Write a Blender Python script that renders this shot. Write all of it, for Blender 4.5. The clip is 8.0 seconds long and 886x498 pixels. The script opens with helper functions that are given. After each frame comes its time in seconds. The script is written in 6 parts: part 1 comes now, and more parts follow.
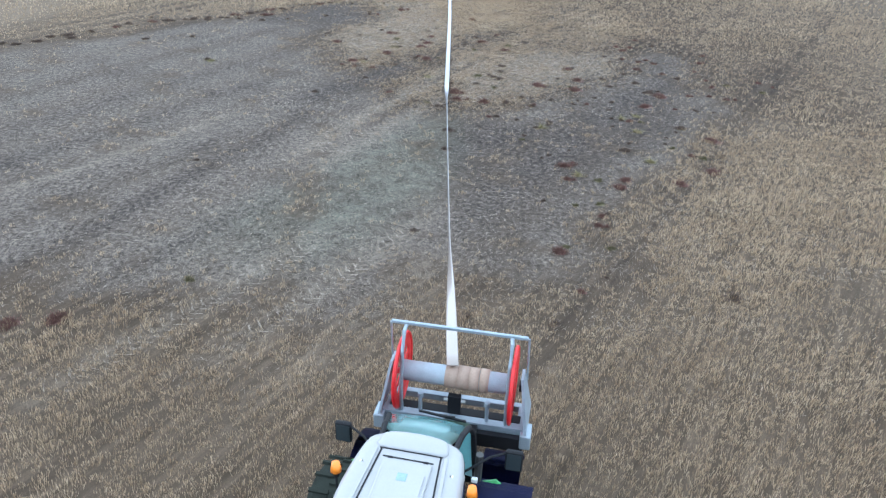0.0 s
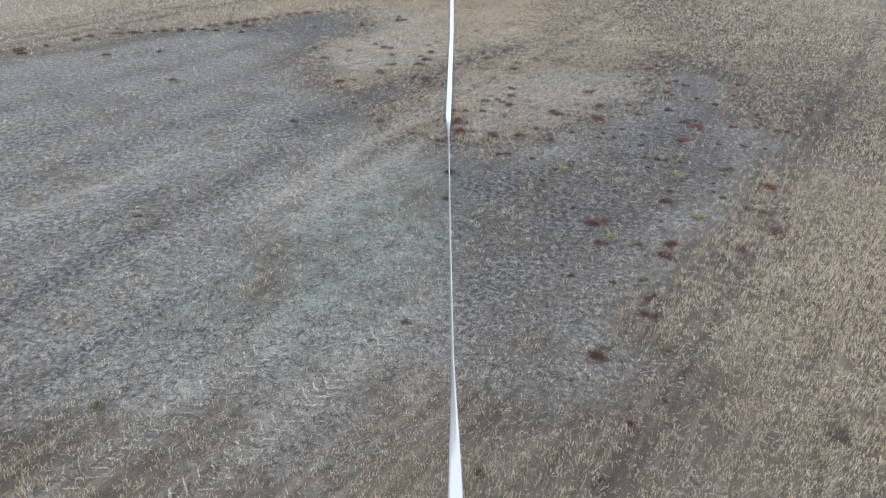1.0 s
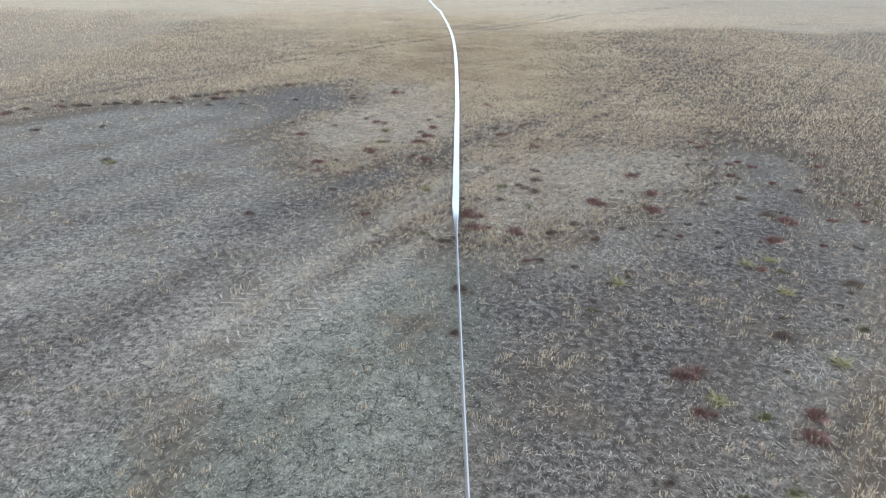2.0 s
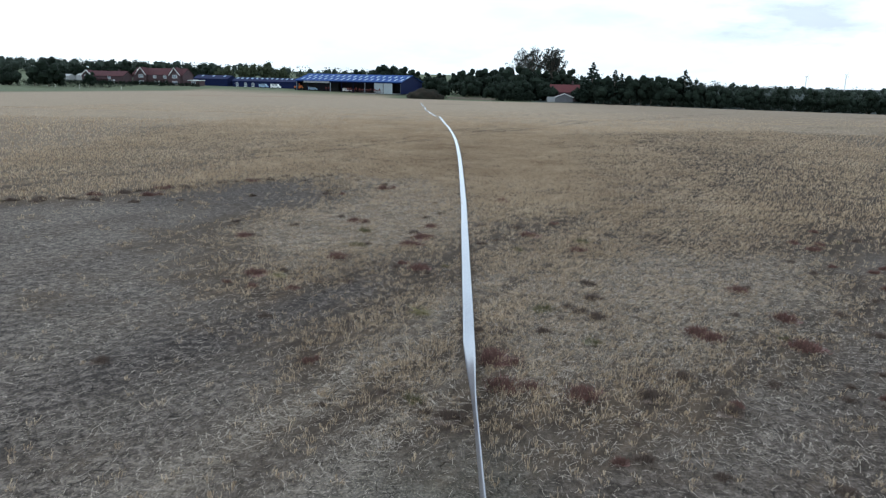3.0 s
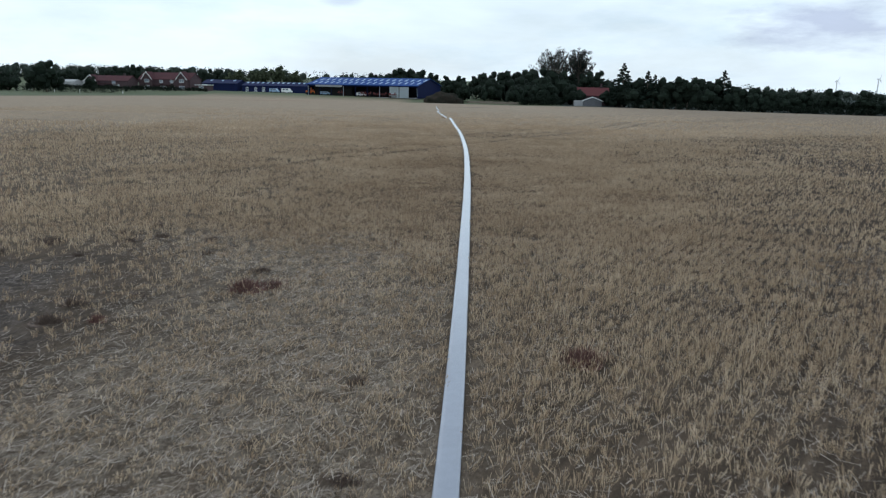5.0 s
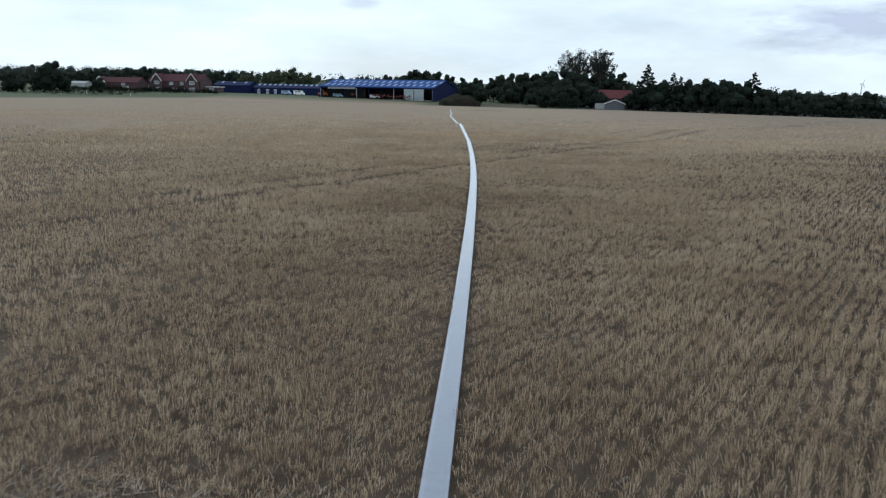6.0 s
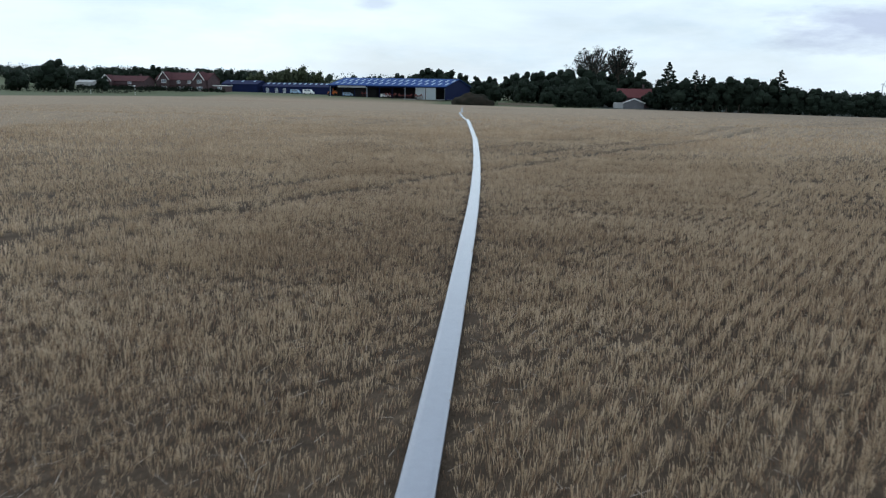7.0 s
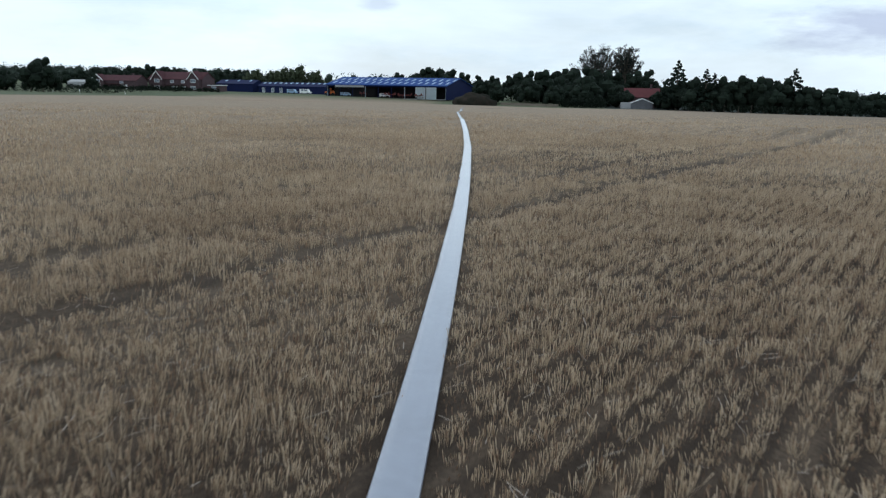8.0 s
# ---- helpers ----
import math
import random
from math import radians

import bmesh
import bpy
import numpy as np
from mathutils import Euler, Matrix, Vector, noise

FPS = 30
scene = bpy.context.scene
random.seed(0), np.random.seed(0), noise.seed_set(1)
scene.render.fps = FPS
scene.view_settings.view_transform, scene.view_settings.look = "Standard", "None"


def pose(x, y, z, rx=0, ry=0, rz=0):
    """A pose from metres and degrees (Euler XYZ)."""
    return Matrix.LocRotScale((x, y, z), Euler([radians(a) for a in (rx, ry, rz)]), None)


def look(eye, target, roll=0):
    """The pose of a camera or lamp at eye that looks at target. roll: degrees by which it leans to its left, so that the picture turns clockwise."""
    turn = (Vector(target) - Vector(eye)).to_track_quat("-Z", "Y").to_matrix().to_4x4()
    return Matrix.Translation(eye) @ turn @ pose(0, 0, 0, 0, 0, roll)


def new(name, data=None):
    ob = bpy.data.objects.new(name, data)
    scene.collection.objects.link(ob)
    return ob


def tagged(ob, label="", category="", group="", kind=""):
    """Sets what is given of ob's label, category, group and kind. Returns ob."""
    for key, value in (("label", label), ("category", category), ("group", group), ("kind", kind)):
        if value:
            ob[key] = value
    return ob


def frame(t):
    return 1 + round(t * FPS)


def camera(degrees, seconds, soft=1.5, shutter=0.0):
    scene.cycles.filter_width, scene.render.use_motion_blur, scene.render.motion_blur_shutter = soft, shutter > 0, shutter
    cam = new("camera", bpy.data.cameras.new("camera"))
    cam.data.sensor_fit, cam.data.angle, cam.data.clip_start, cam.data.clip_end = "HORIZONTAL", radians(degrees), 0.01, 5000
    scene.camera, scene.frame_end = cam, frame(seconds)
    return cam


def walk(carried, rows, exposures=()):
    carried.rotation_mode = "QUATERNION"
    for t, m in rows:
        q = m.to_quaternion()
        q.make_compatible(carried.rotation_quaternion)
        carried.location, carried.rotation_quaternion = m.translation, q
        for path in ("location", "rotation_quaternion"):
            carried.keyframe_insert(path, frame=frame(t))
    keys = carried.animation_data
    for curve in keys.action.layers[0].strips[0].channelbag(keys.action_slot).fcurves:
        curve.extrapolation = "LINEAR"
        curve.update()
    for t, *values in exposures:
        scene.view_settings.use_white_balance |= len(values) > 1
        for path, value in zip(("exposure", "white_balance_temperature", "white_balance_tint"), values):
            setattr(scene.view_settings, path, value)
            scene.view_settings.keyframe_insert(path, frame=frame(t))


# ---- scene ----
cam = camera(62.0, 8.0, soft=1.3, shutter=0.07)
PATH = [
    (0, (1.743, 5.921, 10.388), (1.670, 7.672, 9.424), 1.6),
    (0.2, (1.724, 6.883, 10.395), (1.648, 8.635, 9.433), 1.6),
    (0.5, (1.649, 8.496, 10.378), (1.573, 10.247, 9.416), 1.7),
    (1, (1.438, 11.573, 9.863), (1.363, 13.325, 8.902), 1.7),
    (1.5, (1.155, 15.093, 8.962), (1.082, 16.85, 8.009), 1.8),
    (1.7, (1.046, 16.636, 8.485), (0.969, 18.423, 7.591), 1.7),
    (2, (0.939, 19.07, 7.633), (0.850, 20.916, 6.868), 1.6),
    (2.2, (0.817, 20.729, 7.058), (0.725, 22.609, 6.38), 1.6),
    (3.3, (0.340, 31.185, 4.406), (0.233, 33.133, 3.964), 1.0),
    (3.5, (0.306, 33.127, 4.353), (0.200, 35.075, 3.91), 1.1),
    (4, (0.245, 38.122, 3.965), (0.140, 40.069, 3.523), 1.1),
    (4.5, (0.183, 43.206, 3.364), (0.072, 45.153, 2.923), 1.1),
    (4.7, (0.166, 45.195, 3.286), (0.036, 47.141, 2.844), 1.0),
    (5.8, (0.076, 57.388, 3.074), (-0.133, 59.326, 2.627), 0.8),
    (6, (-0.119, 59.178, 2.979), (-0.328, 61.119, 2.541), 0.9),
    (6.2, (-0.162, 61.1, 2.955), (-0.379, 63.039, 2.515), 0.9),
    (6.5, (-0.261, 63.841, 2.752), (-0.497, 65.778, 2.315), 0.9),
    (6.8, (-0.363, 66.508, 2.436), (-0.609, 68.444, 1.998), 0.8),
    (7, (-0.484, 68.36, 2.215), (-0.730, 70.296, 1.778), 0.9),
    (7.2, (-0.596, 70.282, 2.019), (-0.841, 72.219, 1.582), 1.1),
    (7.5, (-0.766, 73.181, 1.889), (-1.014, 75.117, 1.453), 0.9),
    (8, (-1.036, 78.138, 1.7), (-1.289, 80.073, 1.265), 0.9),
]
walk(cam, [(t, look(eye, target, roll)) for t, eye, target, roll in PATH],
     exposures=[(0.0, 1.23, 5700, 12), (0.5, 1.27, 5720, 12), (1.5, 1.28, 5800, 12), (2.2, 1.21, 5860, 10), (3.3, 0.1, 6080, 12), (4.0, -0.05, 6100, 12), (5.0, -0.03, 6100, 12), (8.0, -0.03, 6080, 12)])

# ---- world, sun ----
SUN_ELEVATION, SUN_BEARING = radians(28), radians(-75)   # bearing from +y, positive to the right
world = bpy.data.worlds.new("evening_sky")
scene.world = world
world.use_nodes = True
wn, wl = world.node_tree.nodes, world.node_tree.links
wn.clear()


def wnode(kind, **values):
    n = wn.new(kind)
    for k, v in values.items():
        n.inputs[k].default_value = v
    return n


sky = wn.new("ShaderNodeTexSky")
sky.sky_type, sky.sun_disc = "NISHITA", False
sky.sun_elevation, sky.sun_rotation = SUN_ELEVATION, SUN_BEARING
sky.air_density, sky.dust_density, sky.ozone_density = 1.0, 1.2, 2.0
coord = wn.new("ShaderNodeTexCoord")
stretch = wn.new("ShaderNodeMapping")
stretch.inputs["Scale"].default_value = (1.4, 1.4, 5.5)
wl.new(coord.outputs["Generated"], stretch.inputs["Vector"])
cloud = wnode("ShaderNodeTexNoise", Scale=1.7, Detail=7.0, Roughness=0.55, Distortion=0.25)
wl.new(stretch.outputs["Vector"], cloud.inputs["Vector"])
cover = wn.new("ShaderNodeValToRGB")
cover.color_ramp.elements[0].position, cover.color_ramp.elements[0].color = 0.36, (0.62, 0.62, 0.62, 1)
cover.color_ramp.elements[1].position, cover.color_ramp.elements[1].color = 0.62, (0.95, 0.95, 0.95, 1)
wl.new(cloud.outputs["Fac"], cover.inputs["Fac"])
tone = wnode("ShaderNodeTexNoise", Scale=2.6, Detail=6.0, Roughness=0.6)
wl.new(stretch.outputs["Vector"], tone.inputs["Vector"])
grey = wn.new("ShaderNodeValToRGB")
grey.color_ramp.elements[0].position, grey.color_ramp.elements[0].color = 0.34, (10.2, 12.3, 13.4, 1)
grey.color_ramp.elements[1].position, grey.color_ramp.elements[1].color = 0.52, (12.0, 13.7, 14.3, 1)
wl.new(tone.outputs["Fac"], grey.inputs["Fac"])
# a grey-lavender cloud low over the trees, and a small one over the barn
clouded = grey.outputs["Color"]
for heading, spread, amount in (((0.362, 0.929, 0.068), (10.5, 10.5, 34), 0.9), ((-0.215, 0.971, 0.1), (40, 40, 110), 0.5)):
    off = wn.new("ShaderNodeVectorMath")
    off.operation = "SUBTRACT"
    off.inputs[1].default_value = heading
    wl.new(coord.outputs["Generated"], off.inputs[0])
    scaled = wn.new("ShaderNodeVectorMath")
    scaled.operation = "MULTIPLY"
    scaled.inputs[1].default_value = spread
    wl.new(off.outputs["Vector"], scaled.inputs[0])
    far_off = wn.new("ShaderNodeVectorMath")
    far_off.operation = "LENGTH"
    wl.new(scaled.outputs["Vector"], far_off.inputs[0])
    frayed = wn.new("ShaderNodeMath")
    frayed.operation = "MULTIPLY_ADD"
    puff = wnode("ShaderNodeTexNoise", Scale=9.0, Detail=7.0, Roughness=0.6)
    wl.new(stretch.outputs["Vector"], puff.inputs["Vector"])
    wl.new(puff.outputs["Fac"], frayed.inputs[0])
    frayed.inputs[1].default_value = 2.2
    wl.new(far_off.outputs["Value"], frayed.inputs[2])
    edge_r = wn.new("ShaderNodeMapRange")
    edge_r.inputs["From Min"].default_value, edge_r.inputs["From Max"].default_value = 1.4, 2.3
    edge_r.inputs["To Min"].default_value, edge_r.inputs["To Max"].default_value = amount, 0.0
    wl.new(frayed.outputs[0], edge_r.inputs["Value"])
    cloudy = wn.new("ShaderNodeMix")
    cloudy.data_type = "RGBA"
    cloudy.inputs[7].default_value = (7.0, 7.9, 9.6, 1)
    wl.new(edge_r.outputs["Result"], cloudy.inputs["Factor"])
    wl.new(clouded, cloudy.inputs[6])
    clouded = cloudy.outputs[2]
mix = wn.new("ShaderNodeMix")
mix.data_type = "RGBA"
wl.new(cover.outputs["Color"], mix.inputs["Factor"])
wl.new(sky.outputs["Color"], mix.inputs[6])
wl.new(clouded, mix.inputs[7])
back = wnode("ShaderNodeBackground", Strength=0.085)
wl.new(mix.outputs[2], back.inputs["Color"])
wout = wn.new("ShaderNodeOutputWorld")
wl.new(back.outputs["Background"], wout.inputs["Surface"])

sun = new("sun", bpy.data.lights.new("sun", "SUN"))
sun.data.energy, sun.data.angle, sun.data.color = 0.35, radians(25), (1.0, 0.95, 0.88)
sun_way = Vector((math.sin(SUN_BEARING) * math.cos(SUN_ELEVATION), math.cos(SUN_BEARING) * math.cos(SUN_ELEVATION), math.sin(SUN_ELEVATION)))
sun.matrix_basis = look(sun_way * 100, (0, 0, 0))


# ---- materials ----
def material(name, color, rough=0.7, metal=0.0, vary=0.25, scale=3.0, bump=0.0, bump_scale=40.0, spec=0.4, random_from="", detail_scale=None, stops=()):
    """A surface whose base colour varies at two scales, with fine relief."""
    m = bpy.data.materials.new(name)
    m.use_nodes = True
    n, l = m.node_tree.nodes, m.node_tree.links
    b = n["Principled BSDF"]
    b.inputs["Roughness"].default_value, b.inputs["Metallic"].default_value = rough, metal
    b.inputs["Specular IOR Level"].default_value = spec
    tc = n.new("ShaderNodeTexCoord")
    big, fine = n.new("ShaderNodeTexNoise"), n.new("ShaderNodeTexNoise")
    big.inputs["Scale"].default_value, fine.inputs["Scale"].default_value = scale, detail_scale or scale * 11
    big.inputs["Detail"].default_value = fine.inputs["Detail"].default_value = 5
    l.new(tc.outputs["Object"], big.inputs["Vector"])
    l.new(tc.outputs["Object"], fine.inputs["Vector"])
    add = n.new("ShaderNodeMath")
    add.operation = "ADD"
    l.new(big.outputs["Fac"], add.inputs[0])
    l.new(fine.outputs["Fac"], add.inputs[1])
    last = add.outputs[0]
    lo, hi = 0.55, 1.45
    if random_from:
        g = n.new("ShaderNodeNewGeometry" if random_from == "island" else "ShaderNodeObjectInfo")
        more = n.new("ShaderNodeMath")
        more.operation = "ADD"
        l.new(last, more.inputs[0])
        l.new(g.outputs["Random Per Island" if random_from == "island" else "Random"], more.inputs[1])
        last, lo, hi = more.outputs[0], 0.7, 2.3
    span = n.new("ShaderNodeMapRange")
    span.inputs["From Min"].default_value, span.inputs["From Max"].default_value = lo, hi
    l.new(last, span.inputs["Value"])
    ramp = n.new("ShaderNodeValToRGB")
    dark = [c * (1 - vary) for c in color]
    light = [min(1.0, c * (1 + vary)) for c in color]
    ramp.color_ramp.elements[0].color, ramp.color_ramp.elements[1].color = (*dark, 1), (*light, 1)
    if stops:
        ramp.color_ramp.elements.new(0.35)
        ramp.color_ramp.elements.new(0.65)
        for e, c in zip(ramp.color_ramp.elements, stops):
            e.color = (*c, 1)
    l.new(span.outputs["Result"], ramp.inputs["Fac"])
    l.new(ramp.outputs["Color"], b.inputs["Base Color"])
    if bump:
        grain, bm_ = n.new("ShaderNodeTexNoise"), n.new("ShaderNodeBump")
        grain.inputs["Scale"].default_value, grain.inputs["Detail"].default_value = bump_scale, 6
        bm_.inputs["Strength"].default_value, bm_.inputs["Distance"].default_value = bump, 0.02
        l.new(tc.outputs["Object"], grain.inputs["Vector"])
        l.new(grain.outputs["Fac"], bm_.inputs["Height"])
        l.new(bm_.outputs["Normal"], b.inputs["Normal"])
    return m


def glass_material(name, tint, rough=0.05):
    m = material(name, tint, rough, 0.0, 0.1, 1.0, spec=0.9)
    m.node_tree.nodes["Principled BSDF"].inputs["Coat Weight"].default_value = 1.0
    m.node_tree.nodes["Principled BSDF"].inputs["Coat Roughness"].default_value = 0.03
    return m


STRAW = material("dry_straw", (0.42, 0.33, 0.225), 0.75, scale=0.25, random_from="island", detail_scale=1.3,
                 stops=[(0.16, 0.1, 0.063), (0.375, 0.27, 0.173), (0.53, 0.405, 0.275), (0.68, 0.55, 0.405)])
LITTER = material("loose_straw", (0.4, 0.34, 0.285), 0.75, vary=0.5, scale=0.4, random_from="island")
for m_ in (STRAW, LITTER):
    n_, l_ = m_.node_tree.nodes, m_.node_tree.links
    thin, both = n_.new("ShaderNodeBsdfTranslucent"), n_.new("ShaderNodeMixShader")
    both.inputs["Fac"].default_value = 0.3
    l_.new(n_["Principled BSDF"].inputs["Base Color"].links[0].from_socket, thin.inputs["Color"])
    l_.new(n_["Principled BSDF"].outputs["BSDF"], both.inputs[1])
    l_.new(thin.outputs["BSDF"], both.inputs[2])
    l_.new(both.outputs["Shader"], n_["Material Output"].inputs["Surface"])
WEED_RED = material("reddish_weed", (0.15, 0.078, 0.064), 0.8, vary=0.5, scale=4, random_from="island")
WEED_DARK = material("withered_weed", (0.12, 0.086, 0.068), 0.8, vary=0.5, scale=4, random_from="island")
WEED_GREEN = material("green_weed", (0.135, 0.118, 0.062), 0.8, vary=0.4, scale=4, random_from="island")
FLOWER = material("yellow_flower", (0.17, 0.14, 0.06), 0.7, vary=0.3, scale=9, random_from="island")
HOSE = material("woven_hose", (0.2, 0.217, 0.27), 0.3, spec=0.8, vary=0.14, scale=1.2, bump=0.12, bump_scale=260)
HOSE_OLD = material("stained_hose", (0.36, 0.265, 0.21), 0.7, vary=0.18, scale=3, bump=0.3, bump_scale=200)
HOSE.node_tree.nodes["Principled BSDF"].inputs["Coat Weight"].default_value = 0.9
HOSE.node_tree.nodes["Principled BSDF"].inputs["Coat Roughness"].default_value = 0.18
hn, hl = HOSE.node_tree.nodes, HOSE.node_tree.links
hose_base = hn["Principled BSDF"].inputs["Base Color"].links[0].from_socket
hose_at, hose_y, hose_f, hose_mix = hn.new("ShaderNodeTexCoord"), hn.new("ShaderNodeSeparateXYZ"), hn.new("ShaderNodeMapRange"), hn.new("ShaderNodeMix")
hl.new(hose_at.outputs["Object"], hose_y.inputs[0])
hl.new(hose_y.outputs["Y"], hose_f.inputs["Value"])
for k, v in (("From Min", 16.6), ("From Max", 40.0), ("To Min", 0.95), ("To Max", 0.0)):
    hose_f.inputs[k].default_value = v
hose_mix.data_type = "RGBA"
hose_mix.inputs[7].default_value = (0.35, 0.295, 0.26, 1)
hl.new(hose_f.outputs["Result"], hose_mix.inputs["Factor"])
hl.new(hose_base, hose_mix.inputs[6])
hl.new(hose_mix.outputs[2], hn["Principled BSDF"].inputs["Base Color"])
DRUM = material("dull_drum_steel", (0.34, 0.40, 0.46), 0.5, 0.0, vary=0.2, scale=5, bump=0.1)
GALV = material("galvanised_steel", (0.33, 0.39, 0.45), 0.48, 0.45, vary=0.22, scale=6, bump=0.08, bump_scale=60)
FADED_RED = material("faded_red_paint", (0.15, 0.032, 0.03), 0.6, vary=0.35, scale=2)
RED = material("red_paint", (0.62, 0.018, 0.022), 0.4, vary=0.2, scale=4, spec=0.5)
ROOF_WHITE = material("white_cab_plastic", (0.37, 0.375, 0.385), 0.38, vary=0.06, scale=3, spec=0.5, bump=0.05, bump_scale=20)
BLACK = material("black_plastic", (0.012, 0.013, 0.016), 0.55, vary=0.3, scale=5, spec=0.2)
NAVY = material("navy_mudguard", (0.009, 0.013, 0.07), 0.5, vary=0.3, scale=4, spec=0.2)
TYRE = material("dusty_rubber", (0.013, 0.019, 0.014), 0.85, vary=0.35, scale=5, bump=0.3)
GREEN = material("green_paint", (0.05, 0.28, 0.09), 0.4, vary=0.2, scale=4)
ORANGE = material("amber_lens", (0.85, 0.25, 0.02), 0.3, vary=0.1, scale=10, spec=0.6)
# teal base colour lightened to carry the sky's reflection in the windscreen
CABGLASS = glass_material("sky_teal_windscreen", (0.22, 0.46, 0.48))
CHROME = material("bright_metal", (0.6, 0.62, 0.64), 0.3, 0.9, vary=0.1, scale=8)
BLUE_SHEET = material("blue_sheeting", (0.006, 0.012, 0.055), 0.7, vary=0.2, scale=0.5, spec=0.15)
BLUE_ROOF = material("blue_roof_sheet", (0.010, 0.05, 0.2), 0.7, vary=0.18, scale=0.4, spec=0.15)
SKYLIGHT = material("rooflight_sheet", (0.24, 0.34, 0.46), 0.35, vary=0.1, scale=0.6)
PALE_DOOR = material("pale_door_sheet", (0.62, 0.70, 0.74), 0.5, vary=0.07, scale=0.8)
BRICK = material("red_brick", (0.068, 0.041, 0.045), 0.85, vary=0.3, scale=0.8, bump=0.3, bump_scale=9)
TILE = material("red_roof_tile", (0.06, 0.017, 0.021), 0.9, vary=0.3, scale=0.7, bump=0.5, bump_scale=6)
WHITE = material("white_paint", (0.76, 0.77, 0.76), 0.5, vary=0.08, scale=1.5)
PANE = glass_material("window_pane", (0.20, 0.24, 0.28))
PANE_DARK = material("dark_mirror", (0.03, 0.04, 0.045), 0.35, vary=0.2, scale=4)
DARK = material("interior_shade", (0.02, 0.02, 0.022), 0.9, vary=0.3, scale=1)
CONCRETE = material("grey_plaster", (0.34, 0.34, 0.34), 0.85, vary=0.2, scale=1, bump=0.2)
BARK = material("tree_bark", (0.085, 0.07, 0.055), 0.9, vary=0.35, scale=1.5, bump=0.5, bump_scale=12)
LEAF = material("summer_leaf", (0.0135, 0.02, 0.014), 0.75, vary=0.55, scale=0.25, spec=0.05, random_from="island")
LEAF_LIGHT = material("pale_leaf", (0.048, 0.058, 0.034), 0.75, vary=0.5, scale=0.25, spec=0.05, random_from="island")
LEAF_AIRY = material("dusty_leaf", (0.03, 0.036, 0.032), 0.8, vary=0.4, scale=0.25, spec=0.05, random_from="island")
LEAF_DARK = material("conifer_needle", (0.018, 0.028, 0.021), 0.75, vary=0.5, scale=0.3, spec=0.05, random_from="island")
LEAF_FAR = material("hillside_leaf", (0.036, 0.047, 0.037), 0.8, vary=0.5, scale=0.08, spec=0.05, random_from="island")
SOIL_HEAP = material("dung_heap", (0.024, 0.021, 0.017), 0.95, scale=0.5, bump=0.8, bump_scale=5, spec=0.1, stops=[(0.009, 0.009, 0.008), (0.017, 0.018, 0.013), (0.028, 0.022, 0.017), (0.045, 0.036, 0.028)])
MACHINE_ORANGE = material("orange_paint", (0.62, 0.16, 0.03), 0.45, vary=0.2, scale=2)
CAR_BLUE = material("pale_blue_paint", (0.25, 0.36, 0.5), 0.3, vary=0.1, scale=2)

# ---- the lie of the land ----
ROW = radians(29)                       # drilling direction, from +y to the right
ROW_X, ROW_Y = math.sin(ROW), math.cos(ROW)
TRACKS = [(-6.5, 0.4), (-12.7, 0.3), (-14.6, 0.26), (-20.8, 0.32), (-22.7, 0.25), (-44.2, 0.6), (-45.8, 0.46), (-48.1, 0.25), (-62.2, 0.3), (-64.0, 0.3)]   # wheelings: distance across, wear


def smooth(e0, e1, v):
    t = np.clip((np.asarray(v, float) - e0) / (e1 - e0), 0, 1)
    return t * t * (3 - 2 * t)


def waves(x, y, size, seed):
    """Smooth irregular waves from -1 to 1, cheap enough for many points."""
    r = np.random.RandomState(seed)
    total = np.zeros(np.broadcast(x, y).shape)
    for i in range(9):
        a, k = r.uniform(0, 2 * np.pi), 2 * np.pi / size * 1.55 ** (i % 4) * r.uniform(0.7, 1.3)
        total += np.sin(k * (x * np.cos(a) + y * np.sin(a)) + r.uniform(0, 6.3)) / 1.35 ** (i % 4)
    return total / 4.2


def land(x, y):
    """Height of the ground."""
    x, y = np.asarray(x, float), np.asarray(y, float)
    d = y - 105
    ramp = np.where(d > 60, d, np.logaddexp(0, np.clip(d, -300, 60) / 9) * 9)
    z = -0.0233 * np.minimum(ramp, 240) + 0.012 * np.clip(-x, 0, 220) * np.clip((y - 100) / 230, 0, 1)
    z = z + 0.32 * np.exp(-((y - 114) / 4.5) ** 2)
    z = z - 0.0135 * np.clip(x - 30, 0, 150) * np.clip((y - 120) / 180, 0, 1.2)
    z = z + 1.2 * smooth(344, 358, y) * (1 - smooth(-10, 25, x))
    z = z - 0.009 * np.clip(y - 620, 0, 2600) * smooth(40, 260, x - 0.12 * y)
    z = z + 9 * smooth(520, 900, y + 0.5 * np.abs(x)) * (0.6 + 0.4 * waves(x, y, 900, 5)) * (1 - 0.75 * smooth(-100, 300, x))
    return z


def relief(x, y):
    c = across(x, y)
    z = 0.022 * waves(x, y, 1.7, 2) + 0.03 * waves(x, y, 9.0, 3)
    for off, wear in TRACKS:
        z = z - 0.045 * wear * np.exp(-((c - off) / 0.24) ** 2)
    return z * (1 - smooth(120, 180, y))


def across(x, y):
    return np.asarray(x) * ROW_Y - np.asarray(y) * ROW_X


